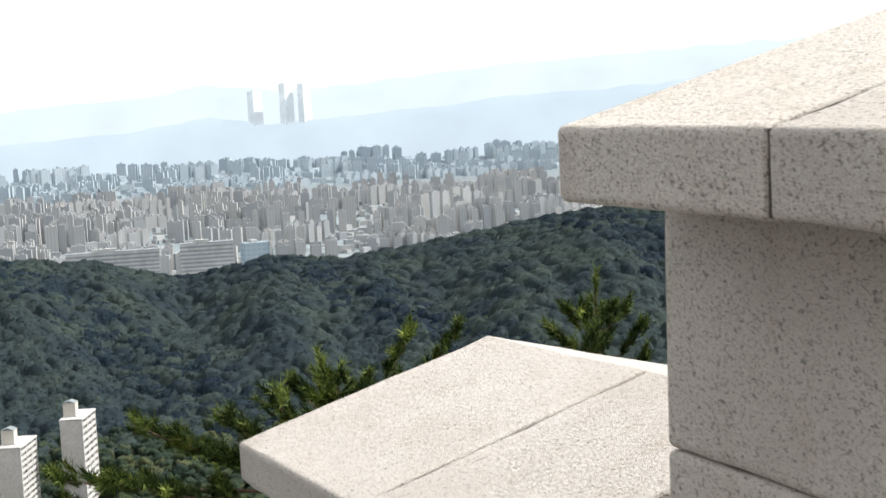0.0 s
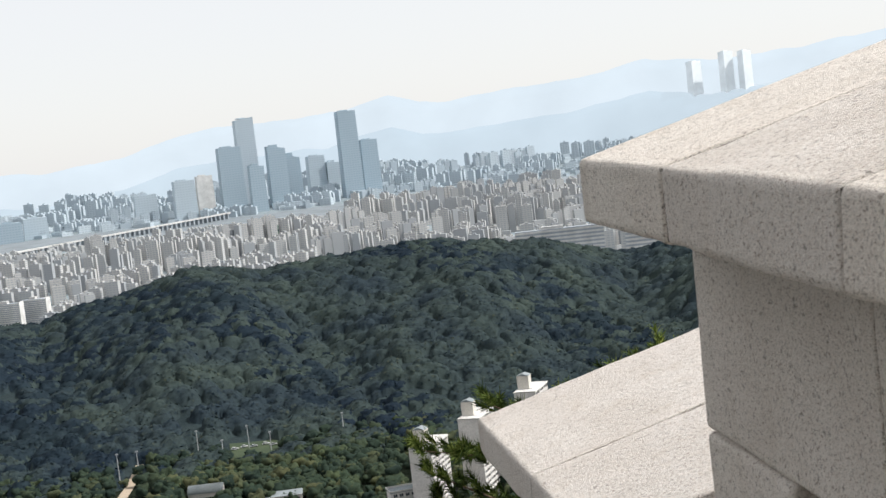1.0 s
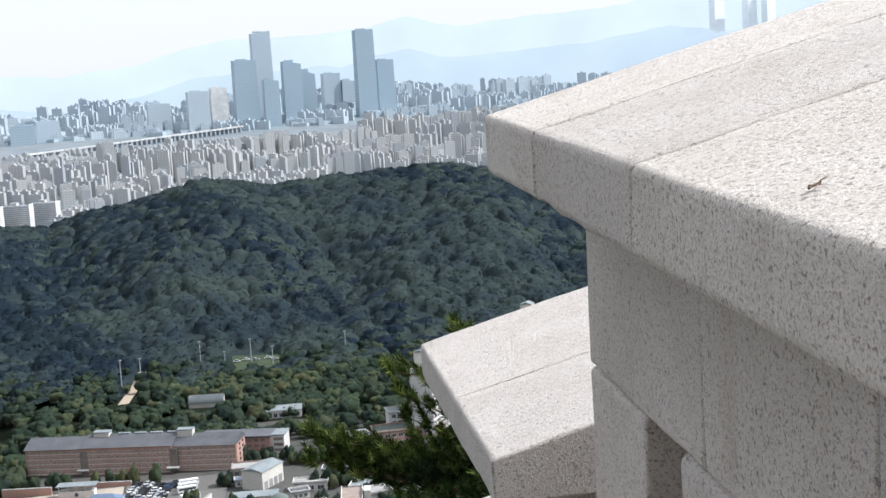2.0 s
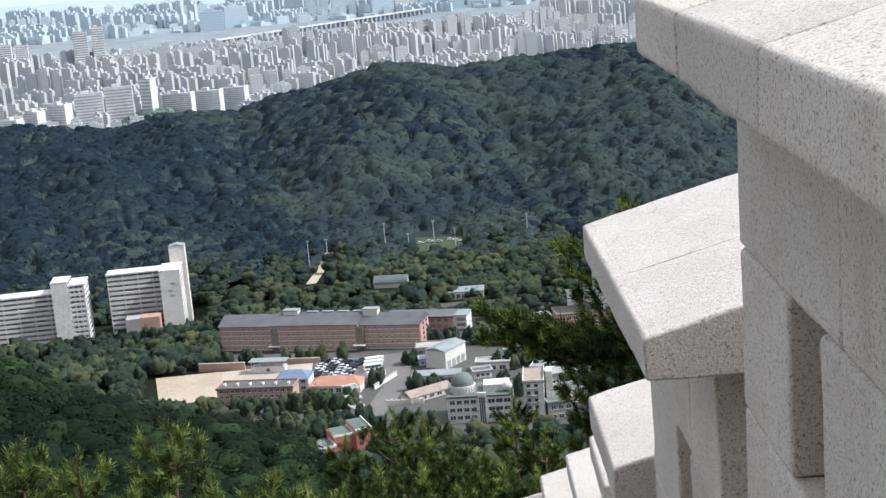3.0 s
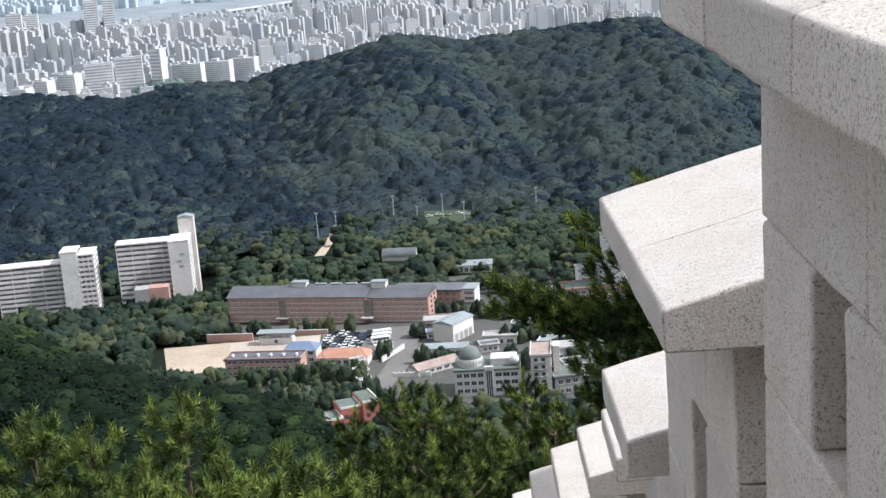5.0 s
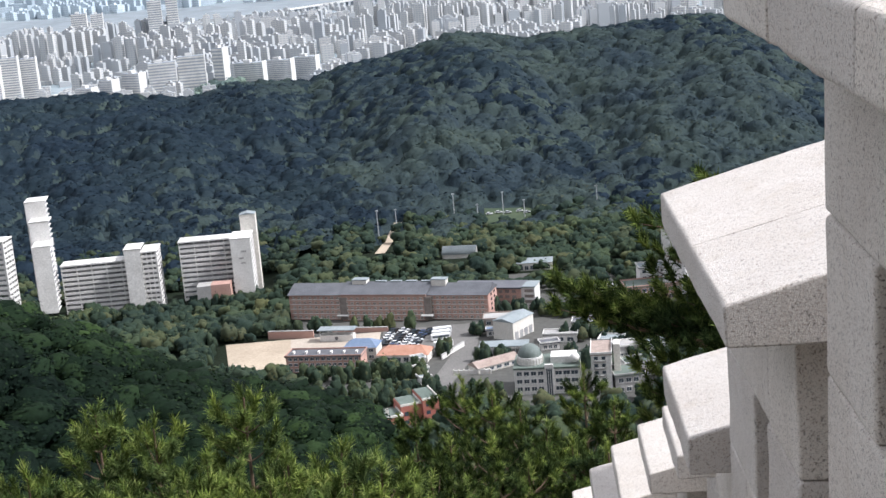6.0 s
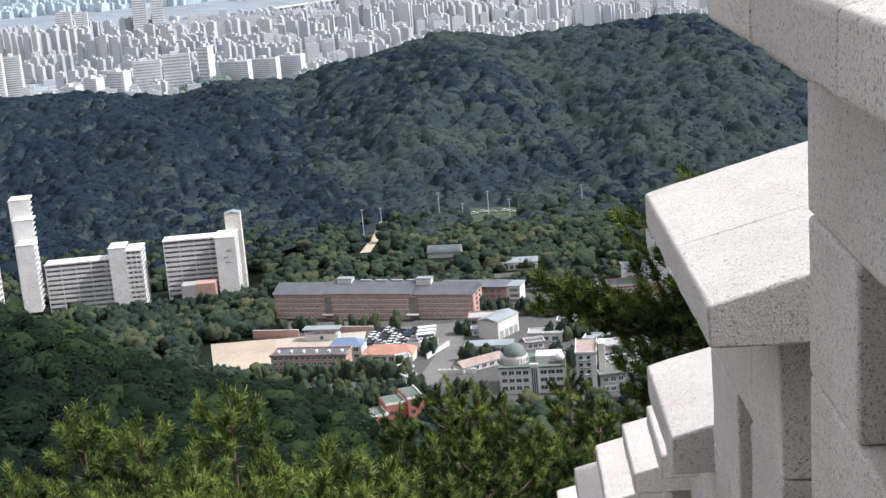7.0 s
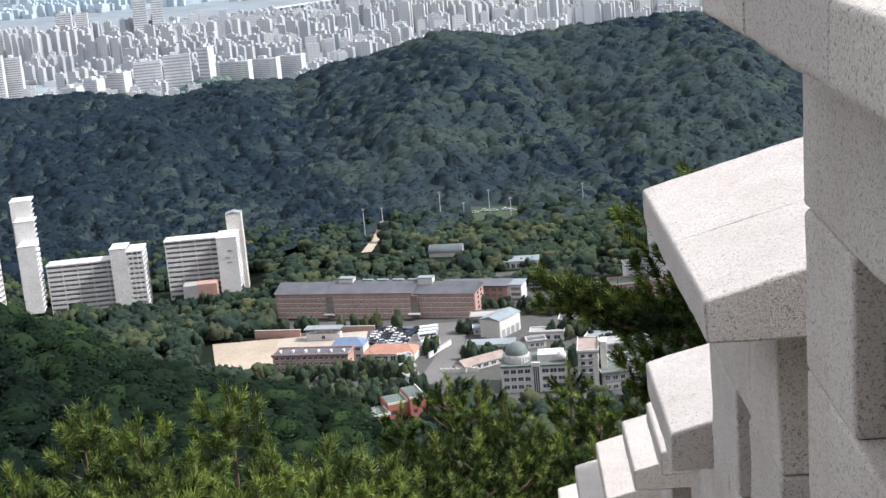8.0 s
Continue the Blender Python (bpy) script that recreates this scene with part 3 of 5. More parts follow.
def dressed_stone(poly, y0, y1, r, seed, rough=0.0025, step=0.06):
    """A hewn stone: an outline in x and z drawn out from y0 to y1, with soft arrises and an uneven face."""
    base = []
    for a, b in zip(poly, list(poly[1:]) + [poly[0]]):
        a, b = Vector(a), Vector(b)
        base.append(a)
    ring = rounded([tuple(p) for p in base], r)
    fine = []
    for a, b in zip(ring, ring[1:] + ring[:1]):
        cnt = max(1, int((b - a).length / (step * 1.6)))
        fine += [a.lerp(b, q / cnt) for q in range(cnt)]
    n = len(fine)
    nor = []
    for q in range(n):
        e = fine[(q + 1) % n] - fine[q - 1]
        nor.append(Vector((e.y, -e.x)).normalized())
    area = sum(a.x * b.y - b.x * a.y for a, b in zip(fine, fine[1:] + fine[:1]))
    if area < 0:
        nor = [-v for v in nor]
    steps = max(2, int((y1 - y0) / step))
    r = r * 0.5
    ys = [(y0, r), (y0 + r * 0.29, r * 0.29), (y0 + r, 0), (y0 + r + 0.004, 0)] + [(y0 + r + (y1 - y0 - 2 * r) * q / steps, 0) for q in range(1, steps)] + [(y1 - r - 0.004, 0), (y1 - r, 0), (y1 - r * 0.29, r * 0.29), (y1, r)]
    verts = []
    for y, inset in ys:
        for p, v in zip(fine, nor):
            q = p - v * inset
            k = noise.fractal((q.x * 9 + seed, y * 9, q.y * 9), 1.0, 2.0, 4) * rough * 1.6 + noise.noise((q.x * 2 + seed, y * 2.5, q.y * 3)) * rough * 1.5
            verts.append((q.x + v.x * k, y, q.y + v.y * k))
    quads = []
    for a in range(len(ys) - 1):
        for q in range(n):
            w = (q + 1) % n
            quads.append((a * n + q, a * n + w, (a + 1) * n + w, (a + 1) * n + q))
    bm = bmesh.new()
    bv = [bm.verts.new(v) for v in verts]
    for f in quads:
        bm.faces.new([bv[q] for q in f])
    bm.faces.new(bv[:n])
    bm.faces.new(bv[-n:][::-1])
    bmesh.ops.recalc_face_normals(bm, faces=bm.faces)
    for f in bm.faces:
        f.smooth = len(f.verts) == 4
    return bm


CAP_HALF, CAP_RISE, CAP_THICK, OVERHANG = 0.87, 0.225, 0.12, 0.217


def parapet(x, y_near, y_far, z, cap_joints, depth, top_joints, slots, label, thick=CAP_THICK, seed=0, over_near=0.19, over_far=0.03, course=0.462, lean=0.0):
    """One stepped length of parapet: gabled capstones, a top course, and a lower course pierced by gun slots."""
    t = thing("parapet", label, "parapet wall", pose(x, 0, z, lean), "stepped parapet lengths")
    cuts = [y_near] + list(cap_joints) + [y_far]
    gable = [(0, 0), (CAP_HALF, CAP_RISE), (2 * CAP_HALF, 0), (2 * CAP_HALF, -thick), (0, -thick)]
    for q, (a, b) in enumerate(zip(cuts, cuts[1:])):
        part("capstone", dressed_stone(gable, a + 0.0028, b - 0.0028, 0.016, seed + q * 3.7), t, material=GRANITE)
    xi, xo = OVERHANG, 2 * CAP_HALF - OVERHANG
    for b in cap_joints:
        bm = bmesh.new()
        i = 0.006
        rim = [(i, -0.002), (CAP_HALF, CAP_RISE - i), (2 * CAP_HALF - i, -0.002), (2 * CAP_HALF - i, i - thick), (i, i - thick)]
        a0, a1 = ([bm.verts.new((p[0], b + e, p[1])) for p in rim] for e in (-0.0026, 0.0026))
        bm.faces.new(a0)
        bm.faces.new(a1[::-1])
        for q in range(5):
            bm.faces.new((a0[q], a1[q], a1[(q + 1) % 5], a0[(q + 1) % 5]))
        bmesh.ops.recalc_face_normals(bm, faces=bm.faces)
        part("joint", bm, t, "dark weathered mortar joint", material=MORTAR)
    for b in top_joints:
        part("joint", boxes((xi + 0.006, xo - 0.006, b - 0.0022, b + 0.0022, -thick - course + 0.01, -thick - 0.01)), t, material=MORTAR)
    a0, a1 = y_near + over_near, y_far - over_far
    cuts = [a0] + list(top_joints) + [a1]
    z1, z2 = -thick - 0.002, -thick - course
    for q, (a, b) in enumerate(zip(cuts, cuts[1:])):
        part("wall_block", dressed_stone([(xi, z1), (xo, z1), (xo, z2 + 0.002), (xi, z2 + 0.002)], a + 0.0024, b - 0.0024, 0.017, seed + 20 + q * 2.3), t, material=GRANITE)
    edges = [a0] + [e for s in slots for e in s] + [a1]
    z3 = z2 - 0.39
    for q in range(0, len(edges), 2):
        part("wall_block", dressed_stone([(xi, z2 - 0.002), (xo, z2 - 0.002), (xo, z3), (xi, z3)], edges[q] + 0.0015, edges[q + 1] - 0.0015, 0.018, seed + 40 + q * 1.9), t, material=GRANITE)
    lo = z3 - 0.002
    while lo > -depth:
        z4 = max(lo - 0.45, -depth)
        c = [a0] + [a0 + (a1 - a0) * f for f in ((0.45,) if int(lo * 7) % 2 else (0.3, 0.72))] + [a1]
        for q, (a, b) in enumerate(zip(c, c[1:])):
            part("wall_block", dressed_stone([(xi, lo), (xo, lo), (xo, z4 + 0.002), (xi, z4 + 0.002)], a + 0.0024, b - 0.0024, 0.011, seed + 60 + q + lo, step=0.12), t, material=GRANITE)
        lo = z4 - 0.002
    return t


# Unseen steps, added to throw sunlight up onto the parapet's side faces.
walk_bm = bmesh.new()
for q in range(26):
    y = -5.0 + q * 0.34
    zt = -1.52 - max(0.0, (y + 2.6)) * 0.53
    box(walk_bm, -2.6, 0.2, y, y + 0.338, zt - 0.6, zt)
tagged(part("bounce_steps", walk_bm, material=STEPSTONE), "pale granite steps beside the parapet, unseen, added to bounce light", "steps", kind="structure")

LABEL = "pale speckled granite parapet with overhanging gabled cap"
parapet(0.0, -3.9, 0.0, 0.0, (-3.25, -2.6, -1.958, -1.195, -0.533), 2.2, (-3.0, -2.2, -1.475, -0.80), ((-2.05, -1.81), (-1.36, -1.12), (-0.674, -0.438)), LABEL + " and slots", seed=1.0, over_far=-0.006, lean=1.95, thick=0.127, course=0.455)
parapet(0.03, 0.377, 1.975, -0.889, (1.07,), 2.4, (1.03,), ((1.08, 1.33),), LABEL + " and slot", seed=5.0, over_far=0.05)
parapet(0.10, 2.04, 2.99, -1.895, (), 2.4, (), ((2.5, 2.7),), LABEL + ", lower down", thick=0.15, seed=9.0)
for q, (x, a, b, z) in enumerate(((0.16, 3.12, 3.84, -2.395), (0.09, 3.96, 4.74, -2.828), (-0.02, 4.9, 5.88, -3.395), (-0.14, 6.0, 7.02, -4.02), (-0.27, 7.15, 8.2, -4.7))):
    parapet(x, a, b, z, (), 2.4, (), (((a + b) / 2 - 0.1, (a + b) / 2 + 0.1),), LABEL + ", lower down", seed=13.0 + q * 3)


# ---- valley buildings ----
def site(az, d):
    p = polar(az, d)
    return p.x, p.y, float(land(az, d))


def rot_z(p, turn, z=None):
    return pose(p[0], p[1], p[2] if z is None else z, 0, 0, turn)


def window_row(t, y, x0, x1, n, z, w, h, name="window", sill=None, glass=None):
    """Recessed-looking windows on the front of a block: a dark pane in a thin frame, each a part of its own."""
    fr = boxes((-w / 2 - 0.12, w / 2 + 0.12, -0.10, 0.10, h, h + 0.12), (-w / 2 - 0.12, w / 2 + 0.12, -0.16, 0.10, -0.14, 0), (-w / 2 - 0.12, -w / 2, -0.10, 0.10, 0, h),
               (w / 2, w / 2 + 0.12, -0.10, 0.10, 0, h), (-0.05, 0.05, -0.08, 0.08, 0, h))
    fm = bpy.data.meshes.new("window")
    fr.to_mesh(fm)
    fr.free()
    fm.materials.append(WHITE if sill is None else sill)
    pb = boxes((-w / 2, w / 2, -0.04, 0.04, 0, h))
    pm = bpy.data.meshes.new("pane")
    pb.to_mesh(pm)
    pb.free()
    pm.materials.append(glass or GLASSDARK)
    for q in range(n):
        x = x0 + (x1 - x0) * (q + 0.5) / n
        o = part(name, fm, t, m=pose(x, y - 0.03, z))
        part("pane", pm, o)


def school():
    p1, p2 = polar(10.80, 586), polar(2.28, 555)
    w = (p2 - p1).xy.length
    turn = math.degrees(math.atan2(p2.y - p1.y, p2.x - p1.x))
    t = thing("school_building", "long red-brick school with grey pitched roof", "school", pose(p1.x, p1.y, -156.5, 0, 0, turn))
    secs = [(0, 25, 0.0, 11.2), (25, 63.5, -1.4, 11.8), (63.5, w, 0.0, 11.0)]
    for x0, x1, y, h in secs:
        part("wall", boxes((x0, x1, y, 15, 0, h)), t, material=BRICK)
        bm = bmesh.new()
        v = [bm.verts.new(c) for c in ((x0 - 0.5, y - 0.8, h), (x1 + 0.5, y - 0.8, h), (x1 + 0.5, 8.5, h + 3.2), (x0 - 0.5, 8.5, h + 3.2), (x0 - 0.5, 15.8, h), (x1 + 0.5, 15.8, h))]
        for f in ((0, 1, 2, 3), (3, 2, 5, 4), (0, 3, 4), (1, 5, 2), (0, 4, 5, 1)):
            bm.faces.new([v[q] for q in f])
        part("roof", bm, t, "grey metal sheet roof", material=SLATE)
    for x0, x1, y, h in secs:
        for q in range(5):
            z = 0.9 + q * 2.1
            part("sill_band", boxes((x0 + 0.2, x1 - 0.2, y - 0.14, y + 0.05, z - 0.42, z - 0.2)), t, "pale stone sill band", material=CREAM)
            window_row(t, y, x0 + 1, x1 - 1, int((x1 - x0) / 2.6), z, 1.15, 0.95, sill=CREAM, glass=CURTAIN)
    for x in (24.2, 62.6):
        part("stair_bay", boxes((x, x + 3.2, -1.6, -0.2, 0.5, 10.4)), t, "glazed stair bay", material=CURTAIN)
        part("entrance_canopy", boxes((x - 1, x + 4.2, -4.4, -1.8, 2.6, 3.0)), t, material=CONCRETE)
    for x in (28, 64):
        b = part("roof_tower", boxes((x, x + 6.5, 6, 10, 12.5, 16.0)), t, material=CREAM)
        part("coping", boxes((x - 0.2, x + 6.7, 5.8, 10.2, 16.0, 16.4)), b, material=PALEROOF)
    for x in range(38, 62, 7):
        part("skylight", boxes((x, x + 5, 7.6, 9.4, 14.4, 15.3)), t, material=PALEROOF)
    part("gable", boxes((w, w + 0.25, 0.4, 14.6, 0, 10.9)), t, "sunlit orange brick end wall", material=BRICK)
    for q in range(5):
        for y in (4.5, 9.5):
            part("window", boxes((w + 0.2, w + 0.34, y, y + 2, 0.9 + q * 2.1, 2.0 + q * 2.1)), t, material=GLASSDARK)
    # wing set back behind the gable, with a white framed end
    x0 = w - 22
    part("wall", boxes((x0, w + 9, 22, 34, 0, 7.6)), t, material=BRICK)
    part("roof", boxes((x0 - 0.5, w + 9.4, 21.5, 34.5, 7.6, 8.3)), t, "dark flat roof", material=SLATE)
    part("end_bay", boxes((w + 9.0, w + 15, 23, 33, 0, 8.0)), t, "white rendered end bay", material=WHITE)
    part("end_roof", boxes((w + 9.4, w + 15.3, 22.7, 33.3, 8.0, 8.4)), t, material=PALEROOF)
    for q in range(3):
        for k in range(3):
            part("window", boxes((w - 1 + k * 3, w + 0.9 + k * 3, 21.9, 22.05, 1 + q * 2.4, 2.3 + q * 2.4)), t, material=CURTAIN)
        part("window", boxes((w + 10.5, w + 14.5, 22.9, 23.05, 1 + q * 2.4, 2.3 + q * 2.4)), t, material=CURTAIN)


school()


def banded_slab(t, x0, x1, y0, y1, h, floors, faces, z0=0.0):
    """A slab block: dark recessed galleries behind a white balcony front at every floor."""
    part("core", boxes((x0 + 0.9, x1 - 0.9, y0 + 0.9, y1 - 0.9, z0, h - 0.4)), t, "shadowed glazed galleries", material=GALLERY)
    st = (h - z0) / floors
    for q in range(floors):
        z = z0 + q * st
        rows = []
        if "f" in faces:
            rows.append((x0, x1, y0, y0 + 0.22, z, z + st * 0.55))
        if "r" in faces:
            rows.append((x1 - 0.22, x1, y0 + 0.22, y1, z, z + st * 0.55))
        if "l" in faces:
            rows.append((x0, x0 + 0.22, y0 + 0.22, y1, z, z + st * 0.55))
        rows.append((x0 + 0.25, x1 - 0.25, y0 + 0.25, y1 - 0.25, z - 0.12, z + 0.10))
        part("balcony_front", boxes(*rows), t, material=WHITE)
    if "f" in faces:
        n = max(3, int((x1 - x0) / 6.5))
        for q in range(n + 1):
            x = x0 + (x1 - x0 - 0.4) * q / n
            part("pier", boxes((x, x + 0.4, y0 - 0.06, y0 + 1.0, z0, h - 0.02)), t, material=WHITE)
    if "r" in faces or "l" in faces:
        for q in range(4):
            y = y0 + 0.3 + (y1 - y0 - 0.8) * q / 3
            xs = (x1 - 1.0, x1 + 0.06) if "r" in faces else (x0 - 0.06, x0 + 1.0)
            part("pier", boxes((*xs, y, y + 0.5, z0, h - 0.02)), t, material=WHITE)
    r = part("flat_roof", boxes((x0 - 0.3, x1 + 0.3, y0 - 0.3, y1 + 0.3, h, h + 0.7)), t, "flat roof with pale parapet", material=WHITE)
    part("railing", boxes((x0 + 1, x1 - 1, y0 + 1.2, y0 + 1.3, h + 1.7, h + 1.85), *[(x0 + 1 + k * 3, x0 + 1.15 + k * 3, y0 + 1.2, y0 + 1.3, h + 0.7, h + 1.7) for k in range(int((x1 - x0 - 2) / 3))]), r, "dark roof railing", material=STEEL)


def gable_block(t, x0, x1, y0, y1, h, floors, faces="r"):
    """A slab seen on its windowless white end, with balconies down one side."""
    banded_slab(t, x0, x1, y0, y1, h, floors, faces)
    part("end_wall", boxes((x0 - 0.05, x1 + 0.1, y0 - 0.3, y0 - 0.02, 0, h + 0.7)), t, "plain white windowless end wall", material=WHITE)


def lift_tower(t, x0, x1, y0, y1, z0, z1):
    b = part("lift_tower", boxes((x0, x1, y0, y1, z0, z1)), t, "plain pale rooftop tower", material=CREAM)
    bm = bmesh.new()
    m = (x0 + x1) / 2
    v = [bm.verts.new(c) for c in ((x0 - 0.2, y0 - 0.2, z1), (x1 + 0.2, y0 - 0.2, z1), (m, y0 - 0.2, z1 + 1.1), (x0 - 0.2, y1 + 0.2, z1), (x1 + 0.2, y1 + 0.2, z1), (m, y1 + 0.2, z1 + 1.1))]
    for f in ((0, 1, 2), (3, 5, 4), (0, 2, 5, 3), (1, 4, 5, 2), (0, 3, 4, 1)):
        bm.faces.new([v[q] for q in f])
    part("tower_roof", bm, b, material=PALEROOF)


def apartment(label, az, d, z, turn):
    p = polar(az, d)
    return thing("apartment_block", label, "apartment block", pose(p.x, p.y, z, 0, 0, turn), "white apartment blocks")


# front corner at the foot of each block; the long front runs to the right
t = apartment("white slab apartment block with balcony galleries and tower", 15.15, 700, -170.0, 6)
banded_slab(t, 0, 31, 0, 11, 30.5, 12, "f")
gable_block(t, 27.5, 37.5, -9, 10, 31.5, 12, "r")
lift_tower(t, 31.5, 39.5, 10.4, 17, 0, 40.5)
for k, (x, z) in enumerate(((34.2, 25), (32.6, 21.5), (33.4, 19.0))):
    part("sign_bar", boxes((x - 1.4, x + 1.0, -9.42, -9.3, z, z + 0.8)), t, "small grey painted sign bar", material=CONCRETE)
part("annex", boxes((9, 16, -16, -7, 0, 10.5)), t, "low grey annex", material=CONCRETE)
part("annex", boxes((16.1, 26, -16, -7, 0, 10.8)), t, "low red-brick annex", material=BRICK)
t = apartment("white slab apartment block with long balcony galleries", 20.0, 705, -172.0, 8)
banded_slab(t, 0, 38, 0, 11, 27, 11, "f")
gable_block(t, 33, 41, -4, 11, 33, 13, "f")
banded_slab(t, 41.2, 49, -3, 14, 31, 12, "fr")
t = apartment("tall white apartment block with stepped end walls", 21.3, 690, -164.0, 12)
gable_block(t, 3.5, 12, 0, 14, 33.5, 13, "l")
gable_block(t, 1.5, 11, 14.4, 26, 43.5, 17, "l")
gable_block(t, -1, 9, 26.4, 40, 52.0, 19, "l")
t = apartment("white apartment block with dark balcony strips", 22.9, 680, -164.0, 0)
banded_slab(t, -14, 10, 0, 12, 41, 16, "fr")
for az, d, z, h in ((-5.8, 575, -155, 29), (-8.0, 600, -155, 34), (-10.5, 620, -155, 39.5)):
    t = apartment("pale apartment block with blank end wall and balconies", az, d, z, -26)
    gable_block(t, -5.2, 4.6, 0, 24, h, 13, "r")
    lift_tower(t, -5, 0.5, 6, 11, h + 0.6, h + 7)


def simple_house(name, label, category, az, d, turn, w, dep, h, wall, roofm, kind="flat", floors=2, bays=6, windows=True, z=None, rise=2.5, over=0.4):
    p = site(az, d)
    t = thing(name, label, category, rot_z(p, turn, (p[2] if z is None else z) - 0.3))
    part("wall", boxes((-w / 2, w / 2, 0, dep, 0, h)), t, material=wall)
    if kind == "flat":
        part("roof", boxes((-w / 2 - over, w / 2 + over, -over, dep + over, h, h + 0.35)), t, material=roofm)
        part("parapet", boxes((-w / 2 - over, w / 2 + over, -over, -over + 0.25, h + 0.35, h + 0.9), (-w / 2 - over, w / 2 + over, dep + over - 0.25, dep + over, h + 0.35, h + 0.9),
                              (-w / 2 - over, -w / 2 - over + 0.25, -over + 0.25, dep + over - 0.25, h + 0.35, h + 0.9), (w / 2 + over - 0.25, w / 2 + over, -over + 0.25, dep + over - 0.25, h + 0.35, h + 0.9)), t, material=wall)
    else:
        bm = bmesh.new()
        i = min(w, dep) * 0.4 if kind == "hip" else 0
        m = dep / 2
        v = [bm.verts.new(c) for c in ((-w / 2 - over, -over, h), (w / 2 + over, -over, h), (w / 2 + over, dep + over, h), (-w / 2 - over, dep + over, h), (-w / 2 - over + i, m, h + rise), (w / 2 + over - i, m, h + rise))]
        for f in ((0, 1, 5, 4), (1, 2, 5), (2, 3, 4, 5), (3, 0, 4), (3, 2, 1, 0)):
            bm.faces.new([v[q] for q in f])
        part("roof", bm, t, material=roofm)
    if windows:
        for q in range(floors):
            z0 = 0.9 + q * h / floors
            window_row(t, 0, -w / 2 + 0.6, w / 2 - 0.6, bays, z0, (w - 1.2) / bays * 0.62, h / floors * 0.46)
    return t


# sports stand, brick hall, roofs and sheds of the school yard
t = thing("sports_stand", "white sports stand with flat roof on posts", "grandstand", rot_z(site(8.95, 541), -8))
part("base", boxes((-7, 7, 0, 4, 0, 2.9)), t, material=WHITE)
part("roof", boxes((-7.8, 7.8, -1, 5, 4.9, 5.3)), t, material=PALEROOF)
for x in (-7, -3.5, 0, 3.5, 6.8):
    part("post", boxes((x, x + 0.25, 0.1, 0.35, 2.9, 4.9)), t, material=WHITE)
bm = bmesh.new()
bmesh.ops.create_circle(bm, cap_ends=True, radius=0.8, segments=20, matrix=pose(0, -0.03, 1.5, 90))
part("emblem", bm, t, "dark round emblem", material=SLATE)
t = simple_house("brick_hall", "long low brick building with dark flat roof", "school building", 9.63, 499, -8, 29.5, 9, 6.4, BRICK, SLATE, floors=3, bays=13)
for q in range(6):
    part("roof_vent", boxes((-13 + q * 5.0, -12.3 + q * 5.0, 3, 5, 6.7, 7.6)), t, material=WHITE)
simple_house("blue_roof_house", "cream house with blue sheet roof", "house", 8.0, 511, -8, 13, 9, 5.2, CREAM, BLUEROOF, "hip", 2, 4)
simple_house("orange_roof_house", "low house with orange tiled hip roof", "house", 6.2, 501, -10, 20, 10, 3.4, CREAM, ORANGE, "hip", 1, 6, rise=2.6)
p = polar(1.27, 519)
t = thing("gymnasium", "cream sports hall with pale blue sheet roof", "gymnasium", pose(p.x, p.y, ground_at(p) - 0.3, 0, 0, -33))
part("wall", boxes((-9.5, 0, 0, 15, 0, 7.6)), t, material=CREAM)
bm = bmesh.new()
v = [bm.verts.new(c) for c in ((-9.9, -0.4, 7.6), (0.4, -0.4, 7.6), (0.4, 15.4, 7.6), (-9.9, 15.4, 7.6), (-4.75, -0.4, 9.0), (-4.75, 15.4, 9.0))]
for f in ((0, 1, 4), (1, 2, 5, 4), (2, 3, 5), (3, 0, 4, 5), (3, 2, 1, 0)):
    bm.faces.new([v[q] for q in f])
part("roof", bm, t, "pale blue sheet roof", material=PALEROOF)
for q in range(4):
    part("door", boxes((-0.03, 0.08, 1.2 + q * 3.4, 3.6 + q * 3.4, 0.2, 3.4)), t, "dark roller door", material=GALLERY)
simple_house("small_office", "white two-storey office with flat roof", "office", 1.85, 534, -2, 12.5, 9, 5.4, BROWNROOF, CONCRETE, floors=2, bays=4)
t = thing("open_canopy", "wide pale sheet canopy on thin posts", "canopy", rot_z(site(1.75, 500), -4))
part("roof", boxes((-9.5, 9.5, 0, 8, 3.2, 3.5)), t, material=PALEROOF)
for x in (-9, -4.5, 0, 4.5, 9):
    for y in (0.3, 7.5):
        part("post", boxes((x - 0.1, x + 0.1, y, y + 0.2, 0, 3.2)), t, material=STEEL)
for az, d, w, dep, h, turn, rf in ((-0.75, 512, 13, 6, 3.4, -6, CONCRETE), (-1.9, 526, 11, 7, 4.0, -8, SLATE), (-0.3, 503, 7, 5, 2.8, 10, SLATE), (2.1, 528, 6, 4, 2.6, 0, BLUEROOF), (-2.9, 498, 9, 7, 4, -15, PALEROOF),
                                   (5.45, 492, 4.5, 4.5, 3.6, 20, PALEROOF), (5.35, 480, 4.5, 4.5, 3.2, 24, PALEROOF), (5.25, 470, 4, 4, 3.0, 26, PALEROOF), (-4.2, 464, 11, 8, 5, 12, GREENROOF), (-3.6, 482, 8, 7, 6, 10, CONCRETE), (-5.0, 480, 12, 8, 7, 10, PALEROOF)):
    simple_house("shed", "small pale outbuilding with flat roof", "outbuilding", az, d, turn, w, dep, h, WHITE, rf, "flat", 1, 3)
simple_house("brown_roof_shed", "long low shed with brown pitched roof", "shed", 2.0, 482, 34, 18, 7, 2.6, CREAM, BROWNROOF, "gable", 1, 5, rise=1.8)
t = thing("terrace_wall", "white low terrace wall beside the road", "wall", rot_z(site(3.2, 478), -4))
